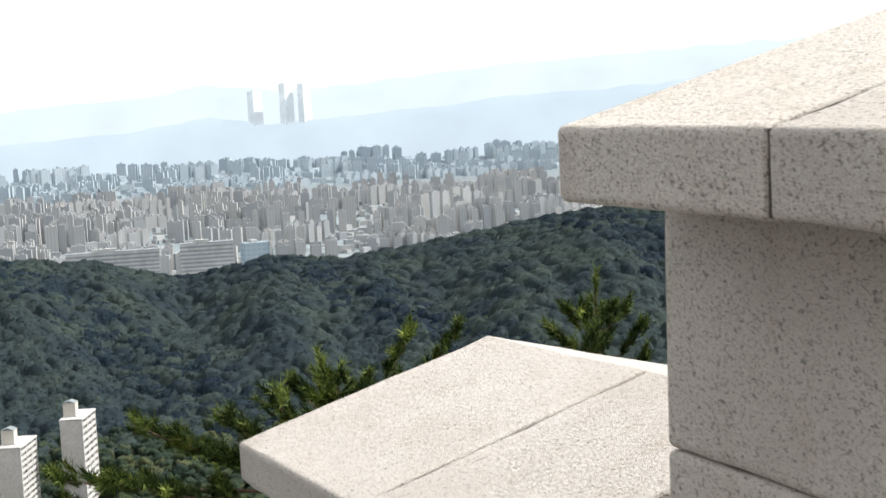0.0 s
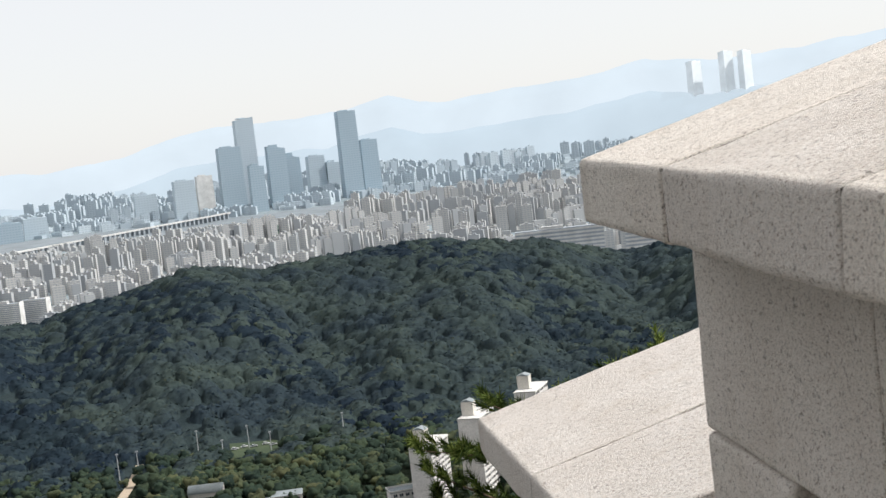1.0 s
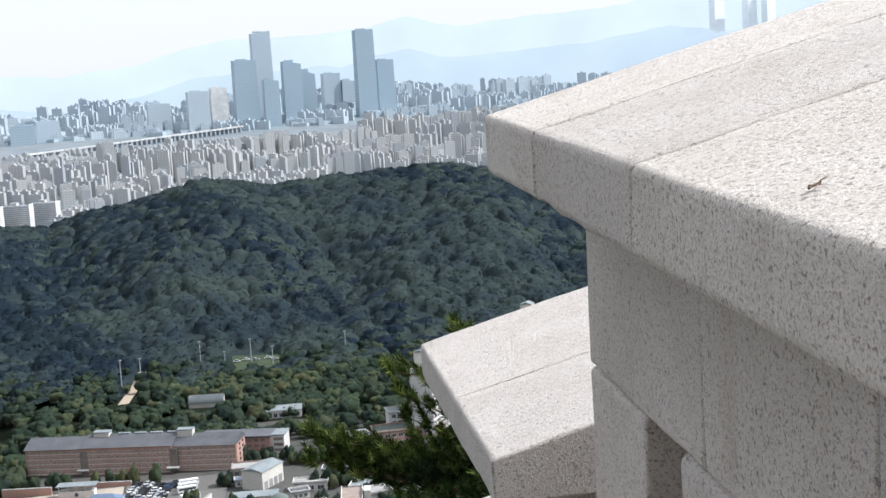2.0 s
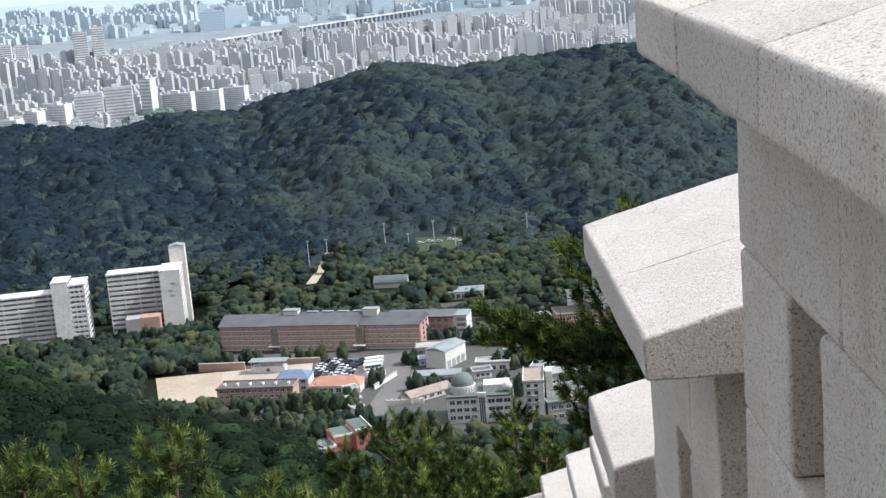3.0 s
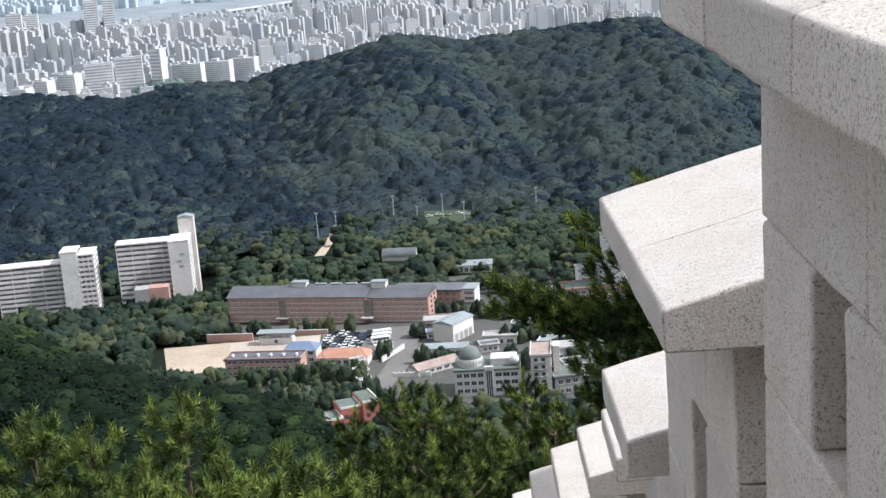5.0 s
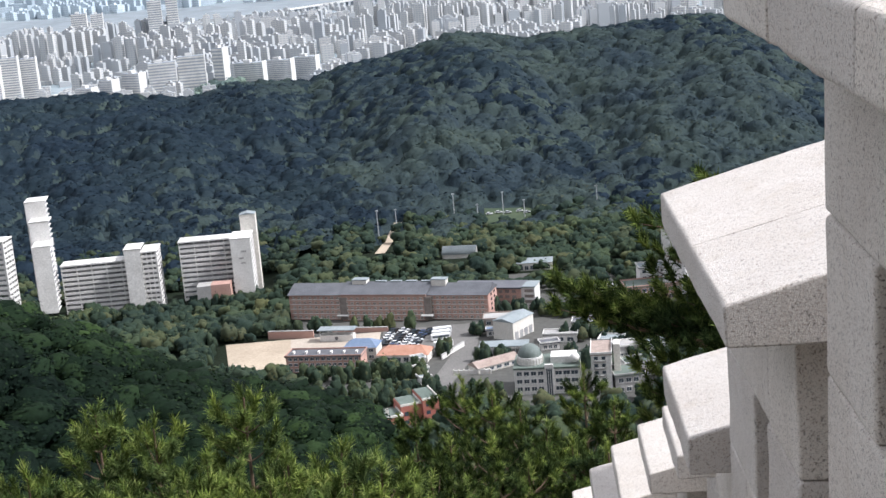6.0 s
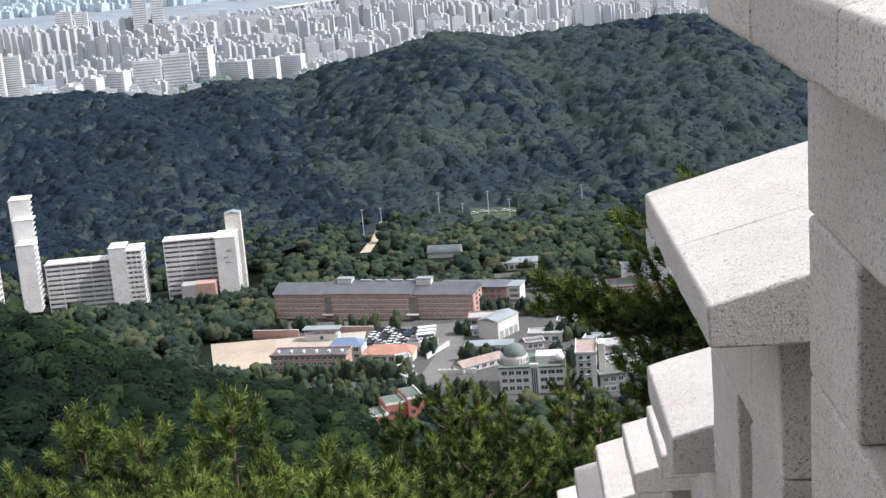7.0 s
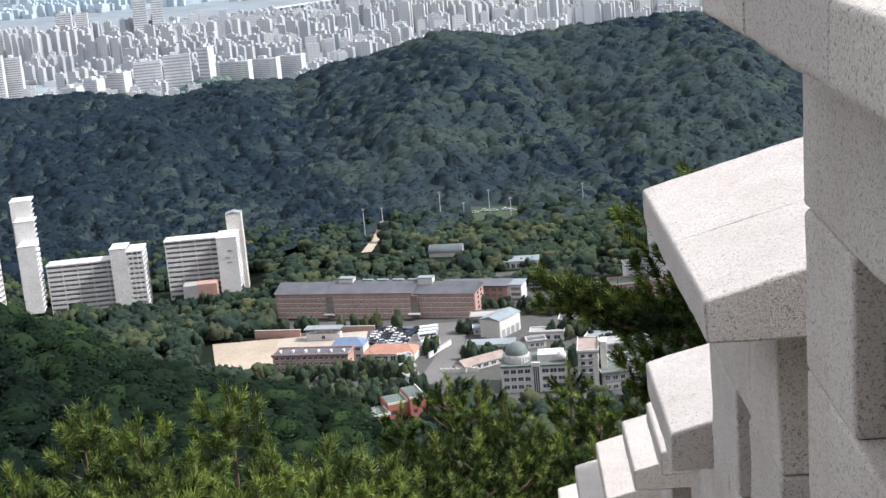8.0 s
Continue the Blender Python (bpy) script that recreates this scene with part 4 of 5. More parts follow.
part("wall", boxes((-7, 7, 0, 0.6, -0.3, 1.6)), t, material=WHITE)
for q in range(8):
    part("pier", boxes((-7 + q * 1.9, -6.6 + q * 1.9, -0.15, 0.75, -0.3, 2.0)), t, material=CREAM)

# domed building and its tall wing
t = thing("domed_building", "white institute building with green rooftop dome", "institute", rot_z(site(-0.35, 449), -4, -156.9))
part("wall", boxes((-13.5, 9, 0, 15, 0, 11.5)), t, material=WHITE)
part("roof", boxes((-13.9, 9.2, -0.4, 15.4, 11.5, 12.1)), t, material=GREENROOF)
for q in range(4):
    window_row(t, 0, -13, -3.2, 4, 1.0 + q * 2.75, 1.7, 1.35)
    window_row(t, 0, 0.4, 8.6, 3, 1.0 + q * 2.75, 2.2, 1.35)
b = part("stair_front", boxes((-2.9, 0.1, -1.0, 0, 0, 13.2)), t, material=WHITE)
for x in (-2.3, -1.6, -0.9):
    part("glazing_strip", boxes((x, x + 0.45, -1.08, -0.98, 1.5, 11.8)), b, "tall dark glazing strip", material=GLASSDARK)
bm = bmesh.new()
bmesh.ops.create_cone(bm, cap_ends=True, segments=40, radius1=4.4, radius2=4.4, depth=2.8, matrix=pose(-8.2, 6, 13.4))
dr = part("drum", bm, t, material=WHITE)
for q in range(26):
    a = q / 26 * 6.283
    part("drum_post", boxes((-0.14, 0.14, -0.14, 0.14, 0, 2.0)), dr, m=pose(-8.2 + math.cos(a) * 4.5, 6 + math.sin(a) * 4.5, 12.3), material=CREAM)
bm = bmesh.new()
bmesh.ops.create_uvsphere(bm, u_segments=40, v_segments=20, radius=4.1, matrix=pose(-8.2, 6, 14.8))
for f in bm.faces:
    f.smooth = True
part("dome", bm, t, "weathered green copper dome", material=DOMECOPPER)
part("roof_block", boxes((-1, 8, 4, 11, 12.1, 14.4)), t, material=WHITE)
bm = bmesh.new()
bmesh.ops.create_uvsphere(bm, u_segments=24, v_segments=12, radius=1.7, matrix=pose(7.4, 3, 14.2))
for f in bm.faces:
    f.smooth = True
part("water_tank", bm, t, "white round tank", material=WHITE)
w = part("wing", boxes((13.2, 20, -3, 13, 0, 16.4)), t, material=WHITE)
part("wing_roof", boxes((12.9, 20.3, -3.3, 13.3, 16.4, 16.8)), w, "brown flat roof", material=BROWNROOF)
part("parapet", boxes((12.9, 20.3, -3.3, -3.05, 16.8, 17.5), (12.9, 13.15, -3.05, 13.3, 16.8, 17.5), (20.05, 20.3, -3.05, 13.3, 16.8, 17.5)), w, material=WHITE)
for q in range(6):
    part("balcony", boxes((14.0, 18.2, -3.7, -3.02, 1.4 + q * 2.55, 1.8 + q * 2.55), (14.0, 14.3, -3.7, -3.02, 1.8 + q * 2.55, 2.5 + q * 2.55), (17.9, 18.2, -3.7, -3.02, 1.8 + q * 2.55, 2.5 + q * 2.55)), w, material=CONCRETE)
    for x in (14.2, 16.8):
        part("window", boxes((x, x + 1.3, -3.1, -2.95, 2.1 + q * 2.55, 3.2 + q * 2.55)), w, material=GLASSDARK)
part("lift_shaft", boxes((20.8, 23, 2, 8, 0, 18.6)), t, material=CREAM)
simple_house("grey_house", "grey low house with pale roof terrace", "house", -3.6, 446, 8, 9, 10, 6.5, CONCRETE, GREENROOF, floors=2, bays=3)

# red building in the trees
t = thing("red_building", "bright red-brick house with green flat roofs", "house", rot_z(site(6.0, 426), 20, -157.5))
for x0, x1, y0, y1, h in ((-9, -3, 0, 9, 7.5), (-3, 4, 2, 12, 10.0), (4, 9.5, 0, 13, 11.5)):
    b = part("wall", boxes((x0, x1, y0, y1, 0, h)), t, material=REDWALL)
    part("roof", boxes((x0 + 0.3, x1 - 0.3, y0 + 0.3, y1 - 0.3, h, h + 0.25)), b, "green coated flat roof", material=GREENROOF)
    part("coping", boxes((x0 - 0.1, x1 + 0.1, y0 - 0.1, y0 + 0.25, h, h + 0.7), (x1 - 0.25, x1 + 0.1, y0 + 0.25, y1, h, h + 0.7)), b, material=CREAM)
    for q in range(int(h / 2.8)):
        part("window", boxes((x0 + 1, x0 + 2.4, y0 - 0.06, y0 + 0.1, 1 + q * 2.8, 2.3 + q * 2.8)), b, material=GLASSDARK)
part("chimney", boxes((-8, -7, 3, 4, 7.5, 9.6)), t, material=CREAM)

# buildings by the wood on the far side of the valley
simple_house("research_building", "brick building with green roof and white top floor", "building", -5.2, 572, 6, 30, 12, 6.4, BRICK, GREENROOF, floors=2, bays=10)
simple_house("penthouse", "white rooftop storey with square openings", "building", -5.3, 585, 6, 20, 9, 11.5, WHITE, PALEROOF, floors=4, bays=7)
simple_house("white_annex", "white annex with skylit roof", "building", -3.0, 566, 12, 10, 9, 6.4, WHITE, PALEROOF, floors=2, bays=4)
t = thing("greenhouse", "arched pale green sheet-roofed hall", "hall", rot_z(site(3.35, 690), -6))
bm = bmesh.new()
prev = None
for q in range(13):
    a = math.pi * q / 12
    cur = [bm.verts.new((x, 5 - 5.2 * math.cos(a), 2.2 + 3.4 * math.sin(a))) for x in (-9, 9)]
    if prev:
        bm.faces.new((prev[0], prev[1], cur[1], cur[0]))
    prev = cur
bmesh.ops.solidify(bm, geom=bm.faces[:], thickness=0.15)
part("arched_roof", bm, t, material=PALEROOF)
part("wall", boxes((-8.8, 8.8, 0.2, 9.8, 0, 2.3)), t, material=CREAM)
bm = bmesh.new()
vs = [bm.verts.new((9.0, 5 - 5.0 * math.cos(math.pi * q / 12), 2.2 + 3.2 * math.sin(math.pi * q / 12))) for q in range(13)]
bm.faces.new(vs)
bmesh.ops.solidify(bm, geom=bm.faces[:], thickness=0.1)
part("end_wall", bm, t, material=WHITE)
simple_house("long_shed", "long shed with pale blue-grey roof", "shed", 0.13, 645, -2, 17, 9, 4.2, CREAM, PALEROOF, "gable", 1, 6, rise=1.6)
for az, d, h in ((3.4, 790, 13), (1.3, 800, 10), (-2.7, 790, 12), (6.7, 770, 12), (0.4, 790, 7), (5.9, 790, 7), (2.4, 785, 7)):
    p = site(az, d)
    t = thing("light_mast", "thin grey light mast above the trees", "mast", rot_z(p, 0), "light masts")
    bm = bmesh.new()
    bmesh.ops.create_cone(bm, cap_ends=True, segments=8, radius1=0.3, radius2=0.2, depth=h + 4, matrix=pose(0, 0, (h + 4) / 2))
    part("pole", bm, t, material=STEEL)
    part("lamp_head", boxes((-0.8, 0.8, -0.3, 0.3, h + 3.6, h + 4.2)), t, material=STEEL)


# ---- playing field, road, retaining walls ----
def sheet(name, label, category, material, corners, lift):
    """A flat patch laid over the ground, following its fall."""
    bm = bmesh.new()
    (a, b, c, d), n = [polar(*q) for q in corners], 14
    g = [[None] * (n + 1) for _ in range(n + 1)]
    for i in range(n + 1):
        for j in range(n + 1):
            p = a.lerp(b, i / n).lerp(d.lerp(c, i / n), j / n)
            g[i][j] = bm.verts.new((p.x, p.y, ground_at(p) + lift))
    for i in range(n):
        for j in range(n):
            bm.faces.new((g[i][j], g[i + 1][j], g[i + 1][j + 1], g[i][j + 1]))
    bmesh.ops.recalc_face_normals(bm, faces=bm.faces)
    if bm.faces[0].normal.z < 0:
        bmesh.ops.reverse_faces(bm, faces=bm.faces)
    return tagged(part(name, bm, material=material), label, category, kind="structure")


sheet("playing_field", "pale bare sand playing field", "playing field", SAND, ((13.7, 513), (11.2, 499), (10.9, 552), (13.7, 556)), 0.35)
sheet("school_yard", "worn earth yard before the school", "yard", YARD, ((11.2, 506), (7.3, 512), (7.0, 549), (11.0, 552)), 0.25)
sheet("road", "grey asphalt road curving through the school", "road", ASPHALT, ((5.35, 462), (4.5, 458), (3.0, 501), (4.1, 503)), 0.3)
sheet("road", "grey asphalt road curving through the school", "road", ASPHALT, ((4.1, 503), (3.0, 501), (2.6, 550), (4.2, 550)), 0.32)
sheet("car_park", "grey concrete car park with parked cars", "car park", ASPHALT, ((7.1, 514), (4.1, 508), (4.2, 549), (6.9, 552)), 0.28)
sheet("dirt_track", "pale dirt track between trees", "track", SAND, ((6.95, 722), (6.5, 722), (5.65, 800), (6.0, 800)), 0.4)
sheet("lookout_lawn", "small green lawn with parked vans", "lawn", GRASS, ((2.1, 782), (0.1, 782), (0.1, 814), (2.1, 814)), 0.5)
for az, d, turn, w, h in ((10.9, 554, -9, 20, 3.2), (7.9, 552, -9, 24, 2.0)):
    t = thing("retaining_wall", "brown brick retaining wall below the school", "retaining wall", rot_z(site(az, d), turn))
    part("wall", boxes((-w / 2, w / 2, 0, 0.8, -0.3, h)), t, material=BRICK)
    part("coping", boxes((-w / 2, w / 2, -0.1, 0.9, h, h + 0.25)), t, material=CONCRETE)
t = thing("ramp_wall", "white low wall along the road", "wall", rot_z(site(3.93, 508), 64))
part("wall", boxes((-9, 9, 0, 0.5, 0, 2.0)), t, material=WHITE)
part("coping", boxes((-9, 9, -0.1, 0.6, 2.0, 2.2)), t, material=CONCRETE)


# ---- parked cars and buses ----
def car(paint, label, long=4.3, high=1.45, bus=False):
    t = thing("bus" if bus else "car", label, "bus" if bus else "car", group="parked buses" if bus else "parked cars")
    bm = bmesh.new()
    w = 1.2 if bus else 0.88
    box(bm, -long / 2, long / 2, -w, w, 0.35, high if bus else 0.85)
    bmesh.ops.bevel(bm, geom=bm.edges[:], offset=0.12, segments=2, affect="EDGES")
    b = part("body", bm, t, material=paint)
    if bus:
        part("side_glass", boxes((-long / 2 + 0.5, long / 2 - 0.5, -w - 0.02, w + 0.02, high * 0.5, high * 0.82)), b, material=GLASSDARK)
        part("windscreen", boxes((long / 2 - 0.06, long / 2 + 0.02, -w + 0.2, w - 0.2, high * 0.45, high * 0.85)), b, material=GLASSDARK)
    else:
        bm = bmesh.new()
        lo, hi = ((-1.75, 1.05), (-1.3, 0.45))
        v = [bm.verts.new((x, y * s, z)) for z, (x0, x1), s in ((0.84, lo, 0.82), (high, hi, 0.7)) for x, y in ((x0, -1), (x1, -1), (x1, 1), (x0, 1))]
        for f in ((4, 5, 6, 7), (0, 1, 5, 4), (1, 2, 6, 5), (2, 3, 7, 6), (3, 0, 4, 7)):
            bm.faces.new([v[q] for q in f])
        part("cabin_glass", bm, b, material=GLASSDARK)
        part("roof", boxes((-1.3, 0.45, -0.7, 0.7, high, high + 0.05)), b, material=paint)
    for x in (-long * 0.31, long * 0.31):
        for y in (-w, w):
            bm = bmesh.new()
            bmesh.ops.create_cone(bm, cap_ends=True, segments=12, radius1=0.34, radius2=0.34, depth=0.22, matrix=pose(x, y, 0.34, 90))
            part("wheel", bm, t, material=RUBBER)
    return t


rr = random.Random(3)
models = [car(CARPAINT[q], lab) for q, lab in enumerate(("white painted parked car on concrete", "black painted parked car on concrete", "silver painted parked car on concrete", "dark blue parked car on concrete"))]
first = [True] * len(models)
for row, (a0, d0, a1, d1, n) in enumerate(((7.0, 525, 6.4, 550, 7), (6.55, 522, 5.95, 548, 7), (6.1, 519, 5.5, 545, 7), (5.65, 519, 5.1, 542, 6), (4.95, 535, 4.8, 545, 2))):
    for q in range(n):
        f = (q + 0.5) / n
        p = polar(a0 + (a1 - a0) * f, d0 + (d1 - d0) * f)
        k = rr.choice((2, 1, 2, 1, 0, 3, 2))
        m = pose(p.x, p.y, ground_at(p) + 0.33, 0, 0, 12 + rr.uniform(-4, 4))
        if first[k]:
            models[k].matrix_basis, first[k] = m, False
        else:
            copy_thing(models[k], m)
for a, dd_, k in ((1.9, 800, 0), (1.5, 803, 0), (1.1, 802, 2), (0.6, 804, 0), (5.75, 778, 0), (0.3, 800, 2)):
    p = polar(a, dd_)
    copy_thing(models[k], pose(p.x, p.y, ground_at(p) + 0.55, 0, 0, 10))
bus = car(CARPAINT[0], "white coach parked beside the road", 7.6, 2.7, True)
for q, (a, d, tr) in enumerate(((4.45, 527, 12), (4.4, 532, 12), (4.35, 537, 12), (4.35, 516, 24))):
    p = polar(a, d)
    m = pose(p.x, p.y, ground_at(p) + 0.5, 0, 0, tr)
    if q == 0:
        bus.matrix_basis = m
    else:
        copy_thing(bus, m)


# ---- the city on the plain ----
def add_box(vs, qs, p, z, w, dp, h, turn):
    c, s = math.cos(turn), math.sin(turn)
    b = len(vs)
    for zz in (z, z + h):
        for ux, uy in ((-1, -1), (1, -1), (1, 1), (-1, 1)):
            X, Y = ux * w / 2, uy * dp / 2
            vs.append((p[0] + c * X - s * Y, p[1] + s * X + c * Y, zz))
    for f in ((4, 5, 6, 7), (0, 1, 5, 4), (1, 2, 6, 5), (2, 3, 7, 6), (3, 0, 4, 7)):
        qs.append([b + e for e in f])


def near_edge(a):
    return 3090 - 4 * max(0, a - 2)


def far_edge(a):
    return 3380 + 6 * abs(a)


PARKS = [(0.6, 2790, 1.9, 130), (-17.2, 2600, 1.6, 120), (12.5, 1800, 1.5, 70)]


def free(a, d):
    if near_edge(a) - 25 < d < far_edge(a) + 25:
        return False
    return all(abs(a - pa) > pw or abs(d - pd) > pr for pa, pd, pw, pr in PARKS)


def city(name, label, estates, houses, a0, a1, d0, d1, seed, hs, size, material):
    """Estates of tall slabs standing in rows, with low houses between them."""
    rnd = random.Random(seed)
    vs, qs = [], []
    for _ in range(estates):
        a, d = rnd.uniform(a0, a1), math.sqrt(rnd.uniform(d0 ** 2, d1 ** 2))
        turn, h = radians(rnd.choice((-34, -26, -18, 14)) + rnd.uniform(-6, 6)), rnd.uniform(*hs) * (0.55 + 0.45 * float(smooth(d0, d0 + 700, d)))
        w, dp = size * rnd.uniform(0.8, 1.7), size * rnd.uniform(0.4, 0.6)
        gx, gy = w * rnd.uniform(1.25, 1.7), dp * rnd.uniform(2.6, 3.6)
        c, s = math.cos(turn), math.sin(turn)
        o = polar(a, d)
        for i in range(rnd.randint(2, 5)):
            for j in range(rnd.randint(1, 4)):
                x, y = o.x + c * i * gx - s * j * gy, o.y + s * i * gx + c * j * gy
                dd, aa = math.hypot(x, y + 3), math.degrees(math.atan2(-x, y + 3))
                if d0 - 40 < dd < d1 + 40 and free(aa, dd):
                    hh = h * rnd.uniform(0.85, 1.12) * (0.3 if aa > -4 and near_edge(aa) - 420 < dd < near_edge(aa) + 30 else 1)
                    z = float(land(aa, dd)) - 3
                    add_box(vs, qs, (x, y), z, w * rnd.uniform(0.6, 1.1), dp, hh, turn)
                    add_box(vs, qs, (x, y), z + hh, w * 0.22, dp * 0.7, size * 0.2, turn)
    for _ in range(houses):
        a, d = rnd.uniform(a0, a1), math.sqrt(rnd.uniform(d0 ** 2, d1 ** 2))
        if free(a, d):
            p = polar(a, d)
            add_box(vs, qs, (p.x, p.y), float(land(a, d)) - 3, size * rnd.uniform(0.6, 1.9), size * rnd.uniform(0.5, 1.0), size * rnd.choice((0.3, 0.4, 0.5, 0.6, 0.9)) + 3, radians(rnd.choice((-24, 8, 30)) + rnd.uniform(-8, 8)))
    return tagged(part(name, mesh_np(name, vs, quads=qs, mats=(material,))), label, "city blocks", kind="stuff")


city("near_city", "pale apartment slabs and low houses in haze", 560, 3600, -46, 30, 1640, 3060, 21, (28, 56), 12.5, CITY)
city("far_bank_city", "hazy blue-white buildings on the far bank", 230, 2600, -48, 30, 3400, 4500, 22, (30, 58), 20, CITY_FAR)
rk = np.random.default_rng(8)
tp, ts_ = [], []
for pa, pd, pw, pr in PARKS:
    for q in range(150):
        a, d = pa + rk.uniform(-pw, pw), pd + rk.uniform(-pr, pr)
        hump = 14 * max(0, 1 - ((a - pa) / pw) ** 2) * max(0, 1 - ((d - pd) / pr) ** 2)
        p = polar(a, d)
        tp.append((p.x, p.y, float(land(a, d)) + hump))
        ts_.append(rk.uniform(7, 13))
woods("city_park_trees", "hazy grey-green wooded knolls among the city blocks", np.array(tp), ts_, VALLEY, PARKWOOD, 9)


def city_slab(label, az, d, w, dep, h, turn, material, base=3.0, cat="apartment block", floors=0):
    p = site(az, d)
    t = thing("city_block", label, cat, rot_z(p, turn, p[2] - base))
    part("wall", boxes((-w / 2, w / 2, 0, dep, 0, h + base)), t, material=material)
    part("end_wall", boxes((w / 2, w / 2 + 1.0, -0.5, dep + 0.5, 0, h + base + 1.2)), t, "bright plain end wall", material=HAZEWHITE)
    part("roof_block", boxes((-w * 0.2, w * 0.05, dep * 0.2, dep * 0.8, h + base, h + base + 3.5)), t, material=HAZEWHITE)
    for q in range(floors):
        z = base + h * (q + 0.25) / floors
        part("floor_band", boxes((-w / 2, w / 2, -0.5, 0, z, z + h / floors * 0.5)), t, material=HAZEWHITE)
    return t


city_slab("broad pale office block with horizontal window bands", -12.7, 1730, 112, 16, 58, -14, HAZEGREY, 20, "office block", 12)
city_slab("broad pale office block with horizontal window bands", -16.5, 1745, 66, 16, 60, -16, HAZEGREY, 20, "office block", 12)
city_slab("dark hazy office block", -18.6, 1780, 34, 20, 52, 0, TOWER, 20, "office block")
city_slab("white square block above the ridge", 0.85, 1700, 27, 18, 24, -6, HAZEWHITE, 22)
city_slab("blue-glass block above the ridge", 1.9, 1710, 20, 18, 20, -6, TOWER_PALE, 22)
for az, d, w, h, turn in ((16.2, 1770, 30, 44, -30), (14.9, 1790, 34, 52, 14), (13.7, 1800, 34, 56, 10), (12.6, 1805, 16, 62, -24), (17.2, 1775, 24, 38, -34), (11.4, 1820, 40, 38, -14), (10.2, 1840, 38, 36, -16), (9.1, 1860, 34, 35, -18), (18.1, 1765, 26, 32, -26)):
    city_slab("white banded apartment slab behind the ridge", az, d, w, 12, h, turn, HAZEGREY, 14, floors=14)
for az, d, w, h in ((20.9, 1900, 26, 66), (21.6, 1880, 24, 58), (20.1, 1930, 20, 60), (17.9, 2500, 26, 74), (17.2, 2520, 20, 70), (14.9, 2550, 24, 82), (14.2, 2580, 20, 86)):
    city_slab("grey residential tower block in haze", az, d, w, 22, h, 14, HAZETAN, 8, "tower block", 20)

# viaduct over the river
pa, pb = polar(9.5, 2990), polar(0.9, 3360)
t = thing("river_bridge", "long pale viaduct across the river", "bridge", pose(pa.x, pa.y, -122, 0, 0, math.degrees(math.atan2(pb.y - pa.y, pb.x - pa.x))))
ln = (pb - pa).xy.length
rise = math.degrees(math.atan2(18, ln))
deck = part("deck", boxes((0, ln, -7, 7, 0, 2.2)), t, m=pose(0, 0, 6, 0, -rise), material=HAZEWHITE)
part("railing", boxes((0, ln, -7.2, -6.8, 2.2, 4.0)), deck, material=HAZEWHITE)
for q in range(44):
    x = ln * (q + 0.5) / 44
    part("pier", boxes((x - 1.6, x + 1.6, -5, 5, -14, 6 + x * math.tan(radians(rise)))), t, material=HAZEGREY)


def tower(label, az, d, w, dep, top_el, turn, material, slope=0.0):
    p = polar(az, d)
    z0 = float(land(az, d)) - 5
    t = thing("tower", label, "skyscraper", pose(p.x, p.y, z0, 0, 0, turn), "far skyscrapers")
    h = math.tan(radians(top_el)) * d - z0
    bm = bmesh.new()
    v = [bm.verts.new(c) for c in ((-w / 2, -dep / 2, 0), (w / 2, -dep / 2, 0), (w / 2, dep / 2, 0), (-w / 2, dep / 2, 0), (-w * 0.46, -dep * 0.46, h), (w * 0.46, -dep * 0.46, h - slope), (w * 0.46, dep * 0.46, h - slope), (-w * 0.46, dep * 0.46, h))]
    for f in ((3, 2, 1, 0), (4, 5, 6, 7), (0, 1, 5, 4), (1, 2, 6, 5), (2, 3, 7, 6), (3, 0, 4, 7)):
        bm.faces.new([v[q] for q in f])
    part("shaft", bm, t, material=material)
    part("plant_room", boxes((-w * 0.3, w * 0.1, -dep * 0.3, dep * 0.3, h - slope, h + 3)), t, material=material)
    return t


TL = "dark blue-grey glass skyscraper in haze"
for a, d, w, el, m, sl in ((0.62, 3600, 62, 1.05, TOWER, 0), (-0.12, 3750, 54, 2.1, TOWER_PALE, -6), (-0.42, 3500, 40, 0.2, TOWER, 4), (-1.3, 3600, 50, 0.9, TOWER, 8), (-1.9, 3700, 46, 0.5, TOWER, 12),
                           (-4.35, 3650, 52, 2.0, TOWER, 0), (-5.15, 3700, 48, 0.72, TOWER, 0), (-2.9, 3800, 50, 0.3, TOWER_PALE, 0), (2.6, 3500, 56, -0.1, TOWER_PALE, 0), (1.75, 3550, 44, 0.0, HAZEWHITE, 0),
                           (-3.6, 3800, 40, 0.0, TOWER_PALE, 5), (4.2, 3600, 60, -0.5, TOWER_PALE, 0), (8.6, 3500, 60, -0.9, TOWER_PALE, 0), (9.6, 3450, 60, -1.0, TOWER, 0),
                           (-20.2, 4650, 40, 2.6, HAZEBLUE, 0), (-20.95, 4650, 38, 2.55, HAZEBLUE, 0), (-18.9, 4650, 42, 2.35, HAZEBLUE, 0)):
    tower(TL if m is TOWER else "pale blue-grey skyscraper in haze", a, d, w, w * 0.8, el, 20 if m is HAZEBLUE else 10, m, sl)


